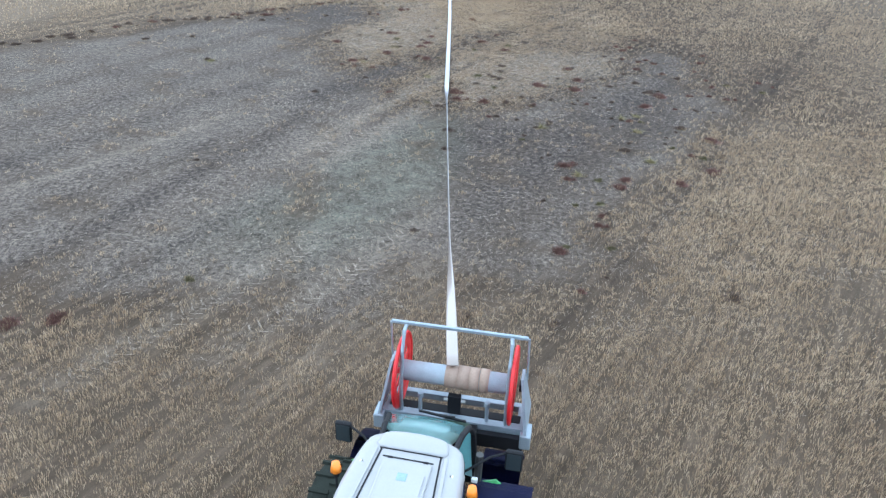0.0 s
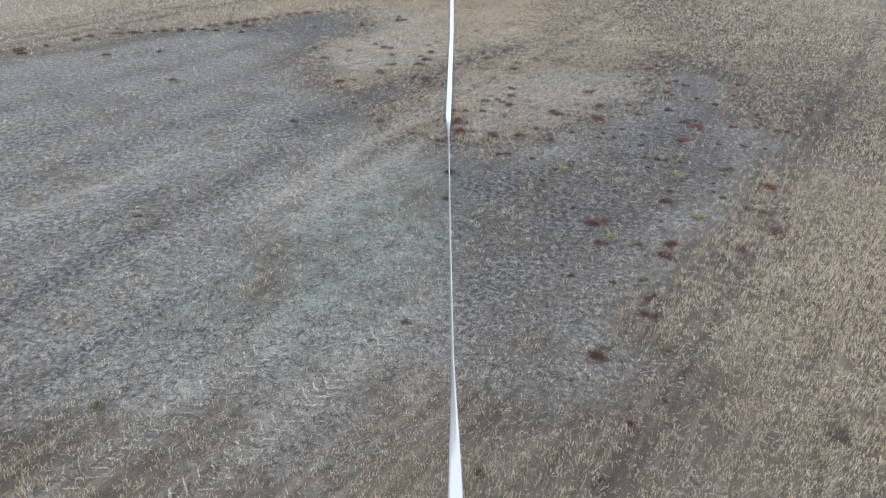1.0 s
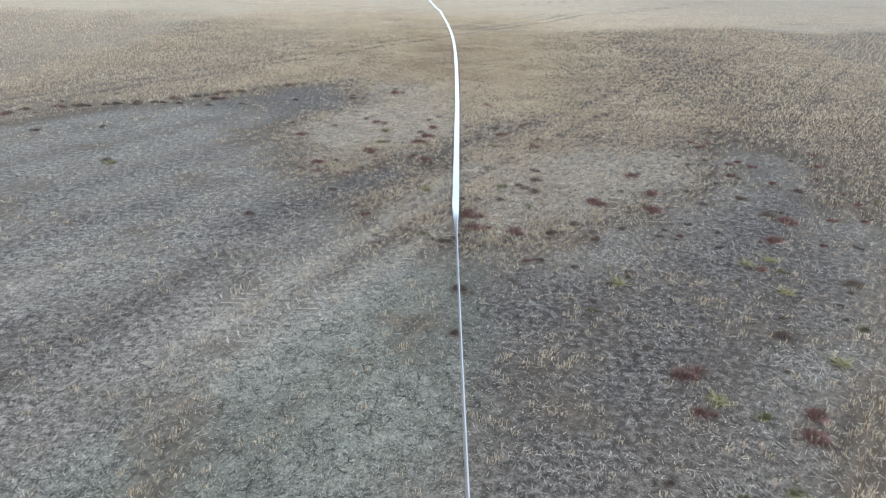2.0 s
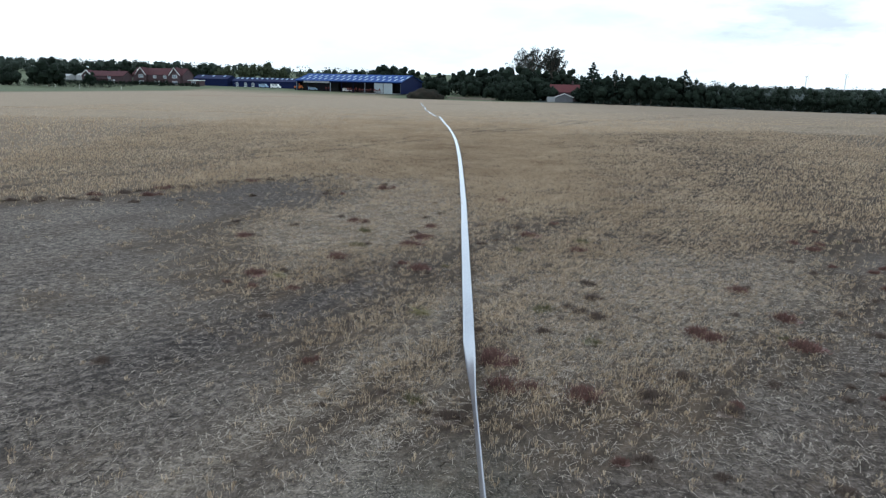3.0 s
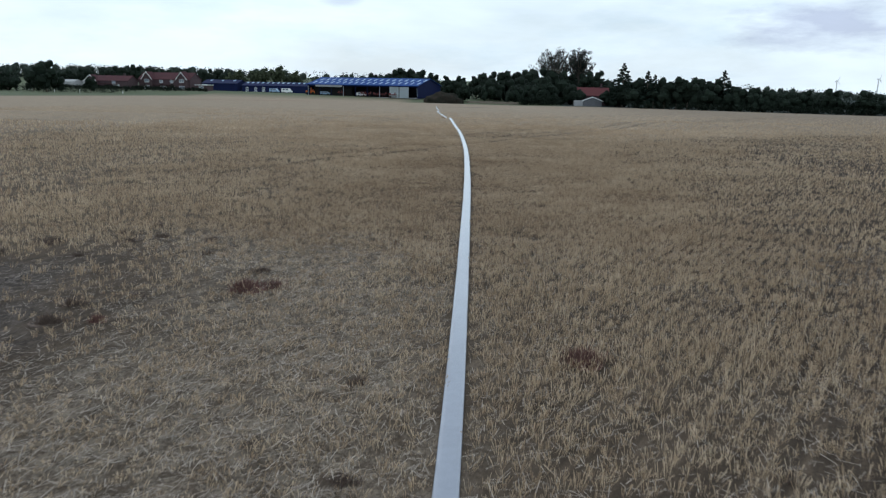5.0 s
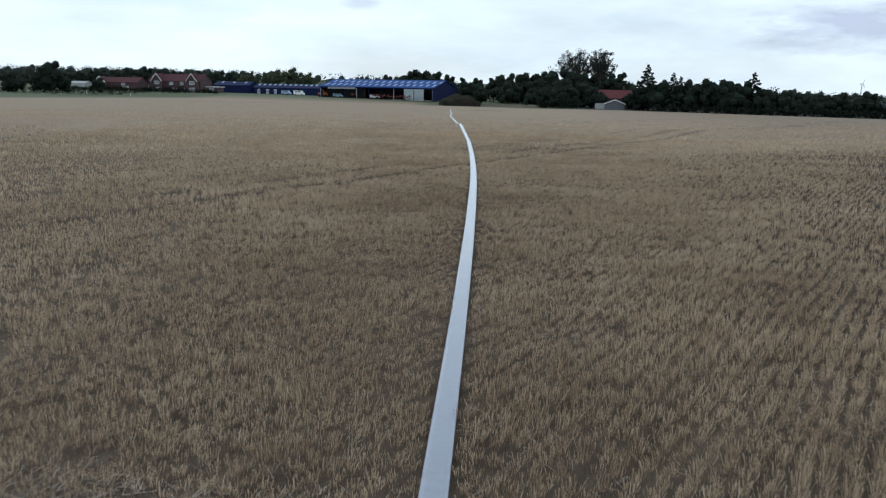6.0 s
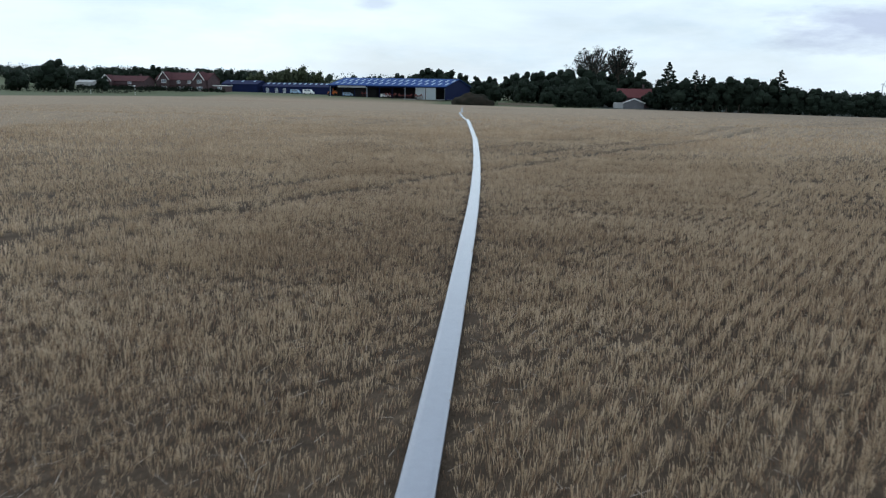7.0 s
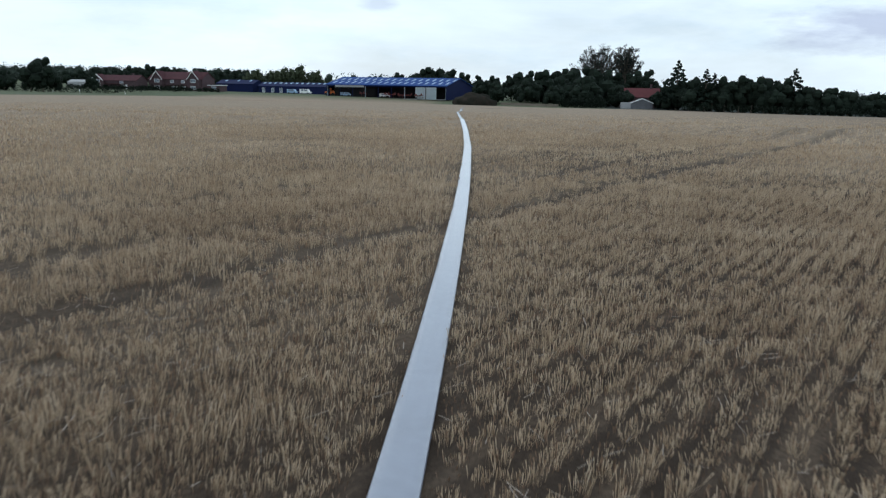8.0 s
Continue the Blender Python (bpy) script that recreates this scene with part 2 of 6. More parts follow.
BARE_WEST = [(-60, 15), (-66, 26), (-58, 35), (-32, 43), (-24, 46.5), (-18, 53.5), (-12.4, 58.5), (-9.5, 61.5), (-7.0, 62.6), (-5.0, 60.2), (-4.4, 57.6), (-5.2, 54.4), (-7.2, 51.6), (-6.8, 48.5), (-4.4, 45), (-2.0, 42.8),
             (-0.3, 40), (0.8, 38), (3.5, 36), (3.5, 24.5), (0, 21.6), (-1.2, 20.2), (-2.5, 19.6), (-5.5, 20.2), (-8, 20.2), (-10, 21), (-16, 19.4), (-24, 21.6), (-34, 17.5), (-46, 20.5)]
BARE_EAST = [(-2.5, 36.5), (-0.5, 37), (0.8, 37.5), (2.2, 38), (3.9, 37.6), (4.9, 39.3), (6.9, 41.3), (9, 43.4), (10.7, 48.2), (12, 51.4), (13, 48.5), (12.7, 43.1), (12.2, 38), (10.8, 35.5), (9.5, 33.5),
             (8.2, 31.4), (7, 29), (5.3, 26), (4.5, 23.7), (3, 22.5), (1.8, 23.2), (-1.5, 24), (-2.5, 30)]
STREWN_NORTH = [(-6.4, 64), (-4.6, 58), (-7.0, 50), (-5.0, 46.2), (-2.6, 48.0), (0.1, 51), (-0.1, 58), (-2, 63)]
STREWN_EAST = [(0.4, 39), (4.8, 40.6), (8.6, 44.6), (9.6, 49), (5, 49), (0.8, 45)]


def depth_inside(poly, x, y):
    """Signed distance to the edge of an outline, positive inside."""
    px, py = np.array(poly, float).T
    qx, qy = np.roll(px, -1), np.roll(py, -1)
    best, inside = np.full(x.shape, 1e9), np.zeros(x.shape, bool)
    for ax, ay, bx, by in zip(px, py, qx, qy):
        t = np.clip(((x - ax) * (bx - ax) + (y - ay) * (by - ay)) / ((bx - ax) ** 2 + (by - ay) ** 2), 0, 1)
        best = np.minimum(best, np.hypot(x - ax - t * (bx - ax), y - ay - t * (by - ay)))
        if ay != by:
            cut = (ay > y) != (by > y)
            inside ^= cut & (x < (bx - ax) * (y - ay) / (by - ay) + ax)
    return np.where(inside, best, -best)


def strip(c, s, at, half, first, last, drift=0.0, ends=2.5):
    """A soft band along the drilled rows: its place across them, half width, and where it starts and stops."""
    return np.exp(-((c - at + drift * (s - first)) / half) ** 2) * smooth(first - ends, first + ends, s) * (1 - smooth(last - ends, last + ends, s))


def along_across(x, y):
    return across(x, y), np.asarray(x) * ROW_X + np.asarray(y) * ROW_Y


def bareness(x, y):
    """How far the straw is missing: two poor patches, and weak strips along the rows."""
    x, y = np.asarray(x, float), np.asarray(y, float)
    c, s = along_across(x, y)
    wob = 1.0 * waves(x, y, 6, 11) + 0.6 * waves(x, y, 1.6, 12)
    w, e = depth_inside(BARE_WEST, x, y) + wob, depth_inside(BARE_EAST, x, y) + wob
    b = np.maximum(smooth(-1.6, 3.4, w), 0.93 * smooth(-2.6, 1.5, e))
    lens = strip(c, s, -23.5 + 0.4 * waves(x, y, 5, 33), 1.25, 31, 49)
    b = np.maximum(b, lens * (0.92 - 0.4 * smooth(37, 42, s)))
    b = np.maximum(b, 0.55 * strip(c, s, -7.0, 0.9, 39, 51))
    b = np.maximum(b, 0.25 * strip(c, s, -6.6, 0.5, 19, 30))
    trodden = strip(c, s, -20.2, 1.1, 31, 60, 0.05, 4)
    b = b * (1 - 0.75 * trodden)
    band = 0.5 + 0.5 * np.sin(c * 2 * np.pi / 3.1 + 0.8 * waves(x, y, 14, 13))
    return np.clip(b * (0.88 + 0.12 * band) - 0.3 * smooth(0.2, 0.9, waves(x, y, 4.5, 14)) * b, 0, 1)


def dampness(x, y):
    """Darker crusted soil: the eastern patch, the weedy northern edge of the western one and bands along the rows."""
    x, y = np.asarray(x, float), np.asarray(y, float)
    c, s = along_across(x, y)
    e = smooth(-0.8, 2.6, depth_inside(BARE_EAST, x, y) + 0.8 * waves(x, y, 5, 15)) * (0.35 + 0.65 * smooth(23, 33, y)) * smooth(-0.2, 2.2, x + 0.5 * waves(x, y, 3, 17))
    w = depth_inside(BARE_WEST, x, y)
    edge = np.maximum(np.exp(-((w - 0.9) / 1.2) ** 2) * smooth(45, 52, y), 0.9 * smooth(-0.6, 1.0, w) * smooth(51, 54.5, y + 0.3 * x + 2.5))
    lens = strip(c, s, -23.6, 1.5, 30, 48)
    smear = 0.8 * strip(c, s, -19.6, 0.62, 12, 30, 0.17)
    faint = (w > -0.5) * (0.5 * strip(c, s, -22.9, 0.5, 12, 26) + 0.45 * strip(c, s, -27.4, 0.7, 10, 36) + 0.4 * strip(c, s, -30.6, 0.9, 12, 44) + 0.35 * strip(c, s, -34.8, 0.8, 14, 46)
                          + 0.45 * strip(c, s, -17.6, 0.4, 10, 22) + 0.35 * smooth(0.1, 0.8, waves(x * 1.6, y, 7, 18)))
    return np.clip(np.max([e, edge, lens, smear, faint], axis=0), 0, 1)


def mossiness(x, y):
    """Grey-green film on the crusted soil."""
    c, s = along_across(x, y)
    near = np.exp(-((c + 15.7) / 2.6) ** 4) * smooth(16, 22, s) * (1 - smooth(31, 35, s)) * (1 - smooth(0.6, 2.4, x))
    return np.clip(np.maximum(near, 0.1 * (c < -22) * smooth(-0.3, 0.5, waves(x, y, 6, 19))), 0, 1)


def strewing(x, y):
    """Pale flattened straw: trodden by tyres, and lying where the crop was thin."""
    x, y = np.asarray(x, float), np.asarray(y, float)
    c, s = along_across(x, y)
    tyres = np.max([strip(c, s, -19.6, 0.5, 25, 41, 0.12), 0.8 * strip(c, s, -18.1, 0.45, 24, 36, 0.1), 0.75 * strip(c, s, -25.0, 0.35, 17, 27),
                    0.7 * strip(c, s, -12.7, 0.5, 14, 23), 0.65 * strip(c, s, -14.7, 0.5, 11, 21), 0.45 * strip(c, s, -10.9, 0.7, 14, 22)], axis=0)
    flat = np.maximum(0.85 * smooth(-1.0, 1.6, depth_inside(STREWN_NORTH, x, y) + 0.7 * waves(x, y, 3, 20)), 0.7 * smooth(-1.0, 1.4, depth_inside(STREWN_EAST, x, y) + 0.6 * waves(x, y, 3, 23)))
    return np.clip(np.maximum(tyres, flat) * (0.75 + 0.35 * waves(x, y, 1.1, 29)), 0, 1)


def wheelings(x, y):
    c = across(x, y)
    return np.max([wear * np.exp(-((c - off) / 0.25) ** 2) for off, wear in TRACKS], axis=0)


HOSE_Y = [40, 43, 45.3, 49, 52, 55.5, 60, 64, 67, 70, 73, 76.2, 80.9, 84.4, 89.4, 94.4, 100, 105, 109.7, 113, 125, 138, 155, 162, 172, 185, 200, 220, 235]
HOSE_X = [0.28, 0.17, 0.08, -0.06, -0.175, -0.3, -0.495, -0.68, -0.82, -0.965, -1.12, -1.3, -1.58, -1.82, -2.22, -2.67, -3.2, -3.76, -4.3, -4.8, -6.1, -7.7, -9.8, -10.5, -11.2, -12.7, -14.3, -16.1, -17.8]
HOSE_SPAN = np.arange(36, 236, 0.5)
HOSE_BENDS = np.convolve(np.interp(np.arange(33, 239, 0.5), HOSE_Y, HOSE_X), np.hanning(15)[1:-1] / np.hanning(15).sum(), "valid")[:len(HOSE_SPAN)]


def hose_x(y):
    return np.interp(y, HOSE_SPAN, HOSE_BENDS)


# ---- mesh helpers ----
def part(name, bm, mat, parent=None, label="", smooth_faces=False):
    """Links a bmesh as one mesh object, under a thing or a part."""
    me = bpy.data.meshes.new(name)
    bmesh.ops.recalc_face_normals(bm, faces=bm.faces[:])
    bm.to_mesh(me)
    bm.free()
    me.materials.append(mat)
    if smooth_faces:
        me.polygons.foreach_set("use_smooth", [True] * len(me.polygons))
    ob = new(name, me)
    ob.parent = parent
    if label:
        ob["label"] = label
    return ob


def thing(name, m, label, category, group=""):
    ob = new(name)
    ob.empty_display_size = 0.3
    ob.matrix_basis = m
    return tagged(ob, label, category, group)


def box(sx, sy, sz, x=0, y=0, z=0, bevel=0.0, bm=None, turn=None, seg=2):
    """A box centred on x, y with its underside at z."""
    out = bm or bmesh.new()
    m = Matrix.Translation((x, y, z + sz / 2)) @ (turn or Matrix()) @ Matrix.Diagonal((sx, sy, sz, 1))
    made = bmesh.ops.create_cube(out, size=1, matrix=m)
    if bevel:
        edges = {e for v in made["verts"] for e in v.link_edges}
        bmesh.ops.bevel(out, geom=list(edges), offset=bevel, segments=seg, affect="EDGES", profile=0.6)
    return out


def rod(a, b, r0, r1=None, sides=10, bm=None):
    """A round bar from a to b."""
    out = bm or bmesh.new()
    a, b = Vector(a), Vector(b)
    turn = (b - a).to_track_quat("Z", "Y").to_matrix().to_4x4()
    bmesh.ops.create_cone(out, cap_ends=True, segments=sides, radius1=r0, radius2=r0 if r1 is None else r1, depth=(b - a).length,
                          matrix=Matrix.Translation((a + b) / 2) @ turn)
    return out


def sweep(points, radius, sides=8, bm=None):
    """A tube along points; radius may be a list."""
    out = bm or bmesh.new()
    pts = [Vector(p) for p in points]
    rad = radius if isinstance(radius, (list, tuple)) else [radius] * len(pts)
    rings = []
    for i, p in enumerate(pts):
        way = (pts[min(i + 1, len(pts) - 1)] - pts[max(i - 1, 0)]).normalized()
        side = way.cross(Vector((0, 0, 1)) if abs(way.z) < 0.9 else Vector((1, 0, 0))).normalized()
        up = side.cross(way)
        rings.append([out.verts.new(p + rad[i] * (math.cos(k * 2 * math.pi / sides) * side + math.sin(k * 2 * math.pi / sides) * up)) for k in range(sides)])
    for r, s in zip(rings, rings[1:]):
        for k in range(sides):
            out.faces.new((r[k], r[(k + 1) % sides], s[(k + 1) % sides], s[k]))
    out.faces.new(rings[0])
    out.faces.new(rings[-1])
    return out


def prism(outline, depth, bm=None, m=None):
    """A flat outline in x, z drawn out along y by depth."""
    out = bm or bmesh.new()
    m = m or Matrix()
    a = [out.verts.new(m @ Vector((x, 0, z))) for x, z in outline]
    b = [out.verts.new(m @ Vector((x, depth, z))) for x, z in outline]
    out.faces.new(a)
    out.faces.new(b[::-1])
    for i in range(len(a)):
        j = (i + 1) % len(a)
        out.faces.new((a[i], b[i], b[j], a[j]))
    return out


def ring(radius, tube, axis="X", major=40, minor=8, m=None, bm=None):
    out = bm or bmesh.new()
    m = m or Matrix()
    rows = []
    for i in range(major):
        a = 2 * math.pi * i / major
        row = []
        for j in range(minor):
            b = 2 * math.pi * j / minor
            r = radius + tube * math.cos(b)
            row.append(out.verts.new(m @ Vector((tube * math.sin(b), r * math.cos(a), r * math.sin(a)))))
        rows.append(row)
    for i in range(major):
        for j in range(minor):
            out.faces.new((rows[i][j], rows[(i + 1) % major][j], rows[(i + 1) % major][(j + 1) % minor], rows[i][(j + 1) % minor]))
    return out


def big_mesh(name, verts, mat, corners=3):
    """One mesh of separate triangles or quads from an array of corners."""
    verts = np.asarray(verts, np.float32).reshape(-1, 3)
    n = len(verts)
    me = bpy.data.meshes.new(name)
    me.vertices.add(n)
    me.vertices.foreach_set("co", verts.ravel())
    me.loops.add(n)
    me.loops.foreach_set("vertex_index", np.arange(n, dtype=np.int32))
    me.polygons.add(n // corners)
    me.polygons.foreach_set("loop_start", np.arange(0, n, corners, dtype=np.int32))
    me.update(calc_edges=True)
    me.materials.append(mat)
    return me


# ---- ground ----
def spaced(lo, a, b, hi, step, grow):
    """Grid lines, even between a and b and wider apart outside."""
    mid = list(np.arange(a, b + step / 2, step))
    up, d = [mid[-1]], step
    while up[-1] < hi:
        d *= grow
        up.append(up[-1] + d)
    down, d = [mid[0]], step
    while down[-1] > lo:
        d *= grow
        down.append(down[-1] - d)
    return np.array(down[:0:-1] + mid + up[1:])


gx, gy = spaced(-2600, -24, 22, 2600, 0.3, 1.13), spaced(-500, 12, 104, 3800, 0.3, 1.1)
GX, GY = np.meshgrid(gx, gy)
GZ = land(GX, GY) + relief(GX, GY) * ((GX > -40) & (GX < 60) & (GY < 200))
nx, ny = len(gx), len(gy)
me = bpy.data.meshes.new("ground")
me.vertices.add(nx * ny)
me.vertices.foreach_set("co", np.stack([GX, GY, GZ], -1).astype(np.float32).ravel())
corner = (np.arange(ny - 1)[:, None] * nx + np.arange(nx - 1)[None, :]).ravel()
quads = np.stack([corner, corner + 1, corner + 1 + nx, corner + nx], -1).astype(np.int32)
me.loops.add(quads.size)
me.loops.foreach_set("vertex_index", quads.ravel())
me.polygons.add(len(quads))
me.polygons.foreach_set("loop_start", np.arange(0, quads.size, 4, dtype=np.int32))
me.update(calc_edges=True)
me.polygons.foreach_set("use_smooth", np.ones(len(quads), bool))
edge_y = np.interp(GX, [-140, -134, -131, -100, -77, -52, -30, -12, 41, 80, 140, 260], [150, 160, 345, 349, 349, 345, 332, 326, 322, 316, 306, 300])
drifted = waves(GX, GY, 26, 61)
begins = 86 - 10 * smooth(0, -5, GX) - 8 * smooth(-5, -14, GX) + 8 * smooth(4, 12, GX)
stand = 0.92 * smooth(begins, 110, GY + 9 * drifted) * (1 - 0.25 * smooth(5, 45, GX))
stand = np.maximum(stand, (0.36 - 0.16 * np.tanh(GX / 8)) * smooth(12, 32, np.abs(GX) + 8 * drifted))
stand = np.maximum(stand, 0.3 - (0.2 - 0.1 * smooth(43, 48, GY) * smooth(78, 68, GY) * smooth(5, 2, GX)) * smooth(16, 6, np.where(GX > 3, 0.55 * (GX - 3), 3 - GX) + 2 * drifted))
stand = np.maximum(stand, np.maximum(0.25 * smooth(42, 34, GY + 3 * drifted), 0.5 * smooth(16, 4, GY)))
rutted = wheelings(GX, GY) * smooth(-46, -34, GX) * smooth(95, 70, GX) * smooth(-4, 8, GY) * smooth(210, 160, GY)
stand *= (1 - bareness(GX, GY)) * (1 - 0.8 * np.clip(1.4 * rutted, 0, 1))
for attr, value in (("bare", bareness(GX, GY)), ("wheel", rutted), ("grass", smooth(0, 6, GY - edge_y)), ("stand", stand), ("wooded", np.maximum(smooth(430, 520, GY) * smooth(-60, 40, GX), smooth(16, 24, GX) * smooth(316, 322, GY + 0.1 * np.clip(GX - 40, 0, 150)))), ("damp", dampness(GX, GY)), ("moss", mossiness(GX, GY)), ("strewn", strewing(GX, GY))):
    me.attributes.new(attr, "FLOAT", "POINT").data.foreach_set("value", value.astype(np.float32).ravel())

soil = bpy.data.materials.new("field_soil")
soil.use_nodes = True
sn, sl = soil.node_tree.nodes, soil.node_tree.links
sb = sn["Principled BSDF"]
sb.inputs["Roughness"].default_value, sb.inputs["Specular IOR Level"].default_value = 0.95, 0.15
place = sn.new("ShaderNodeTexCoord")


def snoise(scale, detail=5.0, rough=0.6, vector=None):
    t = sn.new("ShaderNodeTexNoise")
    t.inputs["Scale"].default_value, t.inputs["Detail"].default_value, t.inputs["Roughness"].default_value = scale, detail, rough
    sl.new(vector or place.outputs["Object"], t.inputs["Vector"])
    return t.outputs["Fac"]


def sramp(fac, stops):
    r = sn.new("ShaderNodeValToRGB")
    while len(r.color_ramp.elements) < len(stops):
        r.color_ramp.elements.new(0.5)
    for e, (p, c) in zip(r.color_ramp.elements, stops):
        e.position, e.color = p, (*c, 1)
    sl.new(fac, r.inputs["Fac"])
    return r.outputs["Color"]


def smix(fac, a, b, how="MIX"):
    x = sn.new("ShaderNodeMix")
    x.data_type, x.blend_type = "RGBA", how
    if isinstance(fac, float):
        x.inputs["Factor"].default_value = fac
    else:
        sl.new(fac, x.inputs["Factor"])
    sl.new(a, x.inputs[6])
    sl.new(b, x.inputs[7])
    return x.outputs[2]


def smath(op, a, b):
    x = sn.new("ShaderNodeMath")
    x.operation = op
    for i, v in enumerate((a, b)):
        if isinstance(v, (int, float)):
            x.inputs[i].default_value = v
        else:
            sl.new(v, x.inputs[i])
    return x.outputs[0]


def sattr(name):
    a = sn.new("ShaderNodeAttribute")
    a.attribute_name = name
    return a.outputs["Fac"]


turned = sn.new("ShaderNodeMapping")
turned.vector_type = "TEXTURE"
turned.inputs["Rotation"].default_value = (0, 0, -ROW)
turned.inputs["Scale"].default_value = (0.19, 2.8, 1)
sl.new(place.outputs["Object"], turned.inputs["Vector"])
fibre = snoise(30, 4, 0.75)
clod = snoise(6, 6, 0.65)
drift = snoise(0.09, 4, 0.6)
rows_n = snoise(1.0, 3, 0.6, turned.outputs["Vector"])
straw_c = sramp(smath("ADD", smath("MULTIPLY", fibre, 0.45), smath("MULTIPLY", rows_n, 0.55)),
                [(0.4, (0.013, 0.0086, 0.0064)), (0.5, (0.038, 0.025, 0.018)), (0.63, (0.15, 0.108, 0.075))])
straw_c = smix(0.4, straw_c, sramp(drift, [(0.35, (0.022, 0.014, 0.0105)), (0.65, (0.05, 0.035, 0.026))]))
speck = snoise(26, 4, 0.8)
earth_c = sramp(smath("ADD", smath("MULTIPLY", clod, 0.5), smath("MULTIPLY", speck, 0.5)), [(0.42, (0.02, 0.0155, 0.013)), (0.49, (0.095, 0.078, 0.067)), (0.58, (0.29, 0.243, 0.208))])
earth_c = smix(0.3, earth_c, sramp(snoise(0.28, 5, 0.6), [(0.42, (0.122, 0.097, 0.086)), (0.6, (0.132, 0.11, 0.098))]))
moss = sramp(smath("ADD", smath("MULTIPLY", snoise(1.6, 5, 0.65), 0.5), smath("MULTIPLY", speck, 0.5)), [(0.41, (0.035, 0.037, 0.029)), (0.5, (0.1, 0.103, 0.081)), (0.59, (0.18, 0.182, 0.146))])
earth_c = smix(smath("MULTIPLY", sattr("moss"), 0.62), earth_c, moss)
flecks = sramp(snoise(34, 2, 0.6), [(0.56, (0, 0, 0)), (0.66, (1, 1, 1))])
earth_c = smix(smath("MULTIPLY", flecks, 0.7), earth_c, sramp(clod, [(0.3, (0.30, 0.25, 0.18)), (0.7, (0.42, 0.36, 0.27))]))
crack_v = sn.new("ShaderNodeTexVoronoi")
crack_v.feature = "DISTANCE_TO_EDGE"
crack_v.inputs["Scale"].default_value = 3.2
bent = sn.new("ShaderNodeVectorMath")
bent.operation = "ADD"
warp = sn.new("ShaderNodeTexNoise")
warp.inputs["Scale"].default_value, warp.inputs["Detail"].default_value = 4.0, 4
sl.new(place.outputs["Object"], warp.inputs["Vector"])
half = sn.new("ShaderNodeVectorMath")
half.operation = "SCALE"
half.inputs["Scale"].default_value = 0.28
sl.new(warp.outputs["Color"], half.inputs[0])
sl.new(place.outputs["Object"], bent.inputs[0])
sl.new(half.outputs["Vector"], bent.inputs[1])
sl.new(bent.outputs["Vector"], crack_v.inputs["Vector"])
crack = sramp(crack_v.outputs["Distance"], [(0.0, (1, 1, 1)), (0.03, (0, 0, 0))])
crack = smath("MULTIPLY", smath("MULTIPLY", crack, sattr("bare")), sramp(snoise(2.3, 4), [(0.46, (0, 0, 0)), (0.58, (1, 1, 1))]))
black_c = sramp(clod, [(0.3, (0.018, 0.016, 0.014)), (0.7, (0.03, 0.027, 0.024))])
earth_c = smix(smath("MULTIPLY", crack, 0.88), earth_c, black_c)
ragged = sn.new("ShaderNodeMapRange")
ragged.inputs["From Min"].default_value, ragged.inputs["From Max"].default_value = 0.62, 1.05
sl.new(smath("ADD", smath("MULTIPLY", sattr("bare"), 0.8), smath("MULTIPLY", snoise(9, 5, 0.7), 0.55)), ragged.inputs["Value"])
dim_c = sramp(smath("ADD", smath("MULTIPLY", clod, 0.5), smath("MULTIPLY", speck, 0.5)), [(0.42, (0.011, 0.0088, 0.0075)), (0.5, (0.046, 0.036, 0.032)), (0.59, (0.17, 0.14, 0.125))])
earth_c = smix(smath("MULTIPLY", sattr("damp"), 0.88), earth_c, dim_c)
# dark specks: small cracks and tuft shadows, painted into the soil colour
dark_specks = sramp(snoise(11, 3, 0.55), [(0.57, (0, 0, 0)), (0.65, (1, 1, 1))])
earth_c = smix(smath("MULTIPLY", dark_specks, 0.75), earth_c, black_c)
field_c = smix(ragged.outputs["Result"], straw_c, earth_c)
laid = sramp(smath("ADD", smath("MULTIPLY", fibre, 0.5), smath("MULTIPLY", snoise(3.2, 5, 0.75), 0.5)), [(0.45, (0, 0, 0)), (0.56, (1, 1, 1))])
field_c = smix(smath("MULTIPLY", smath("MULTIPLY", laid, 0.75), sattr("strewn")), field_c, sramp(speck, [(0.38, (0.19, 0.155, 0.122)), (0.62, (0.46, 0.39, 0.315))]))
split = sn.new("ShaderNodeSeparateXYZ")
sl.new(place.outputs["Object"], split.inputs[0])
along = smath("ADD", smath("MULTIPLY", split.outputs["X"], ROW_X), smath("MULTIPLY", split.outputs["Y"], ROW_Y))
side_c = smath("SUBTRACT", smath("MULTIPLY", split.outputs["X"], ROW_Y), smath("MULTIPLY", split.outputs["Y"], ROW_X))
lug = smath("SINE", smath("ADD", smath("MULTIPLY", along, 19.0), smath("ADD", smath("MULTIPLY", side_c, 9.0), smath("MULTIPLY", clod, 9.0))), 0.0)
lug = sramp(smath("ADD", smath("MULTIPLY", lug, 0.4), smath("MULTIPLY", fibre, 1.0)), [(0.45, (0, 0, 0)), (0.75, (1, 1, 1))])
field_c = smix(smath("MULTIPLY", smath("MULTIPLY", smath("MULTIPLY", lug, 0.25), sattr("wheel")), sattr("bare")), field_c, sramp(fibre, [(0.3, (0.24, 0.20, 0.15)), (0.7, (0.40, 0.34, 0.26))]))
rut_c = sramp(fibre, [(0.35, (0.02, 0.014, 0.011)), (0.7, (0.09, 0.066, 0.048))])
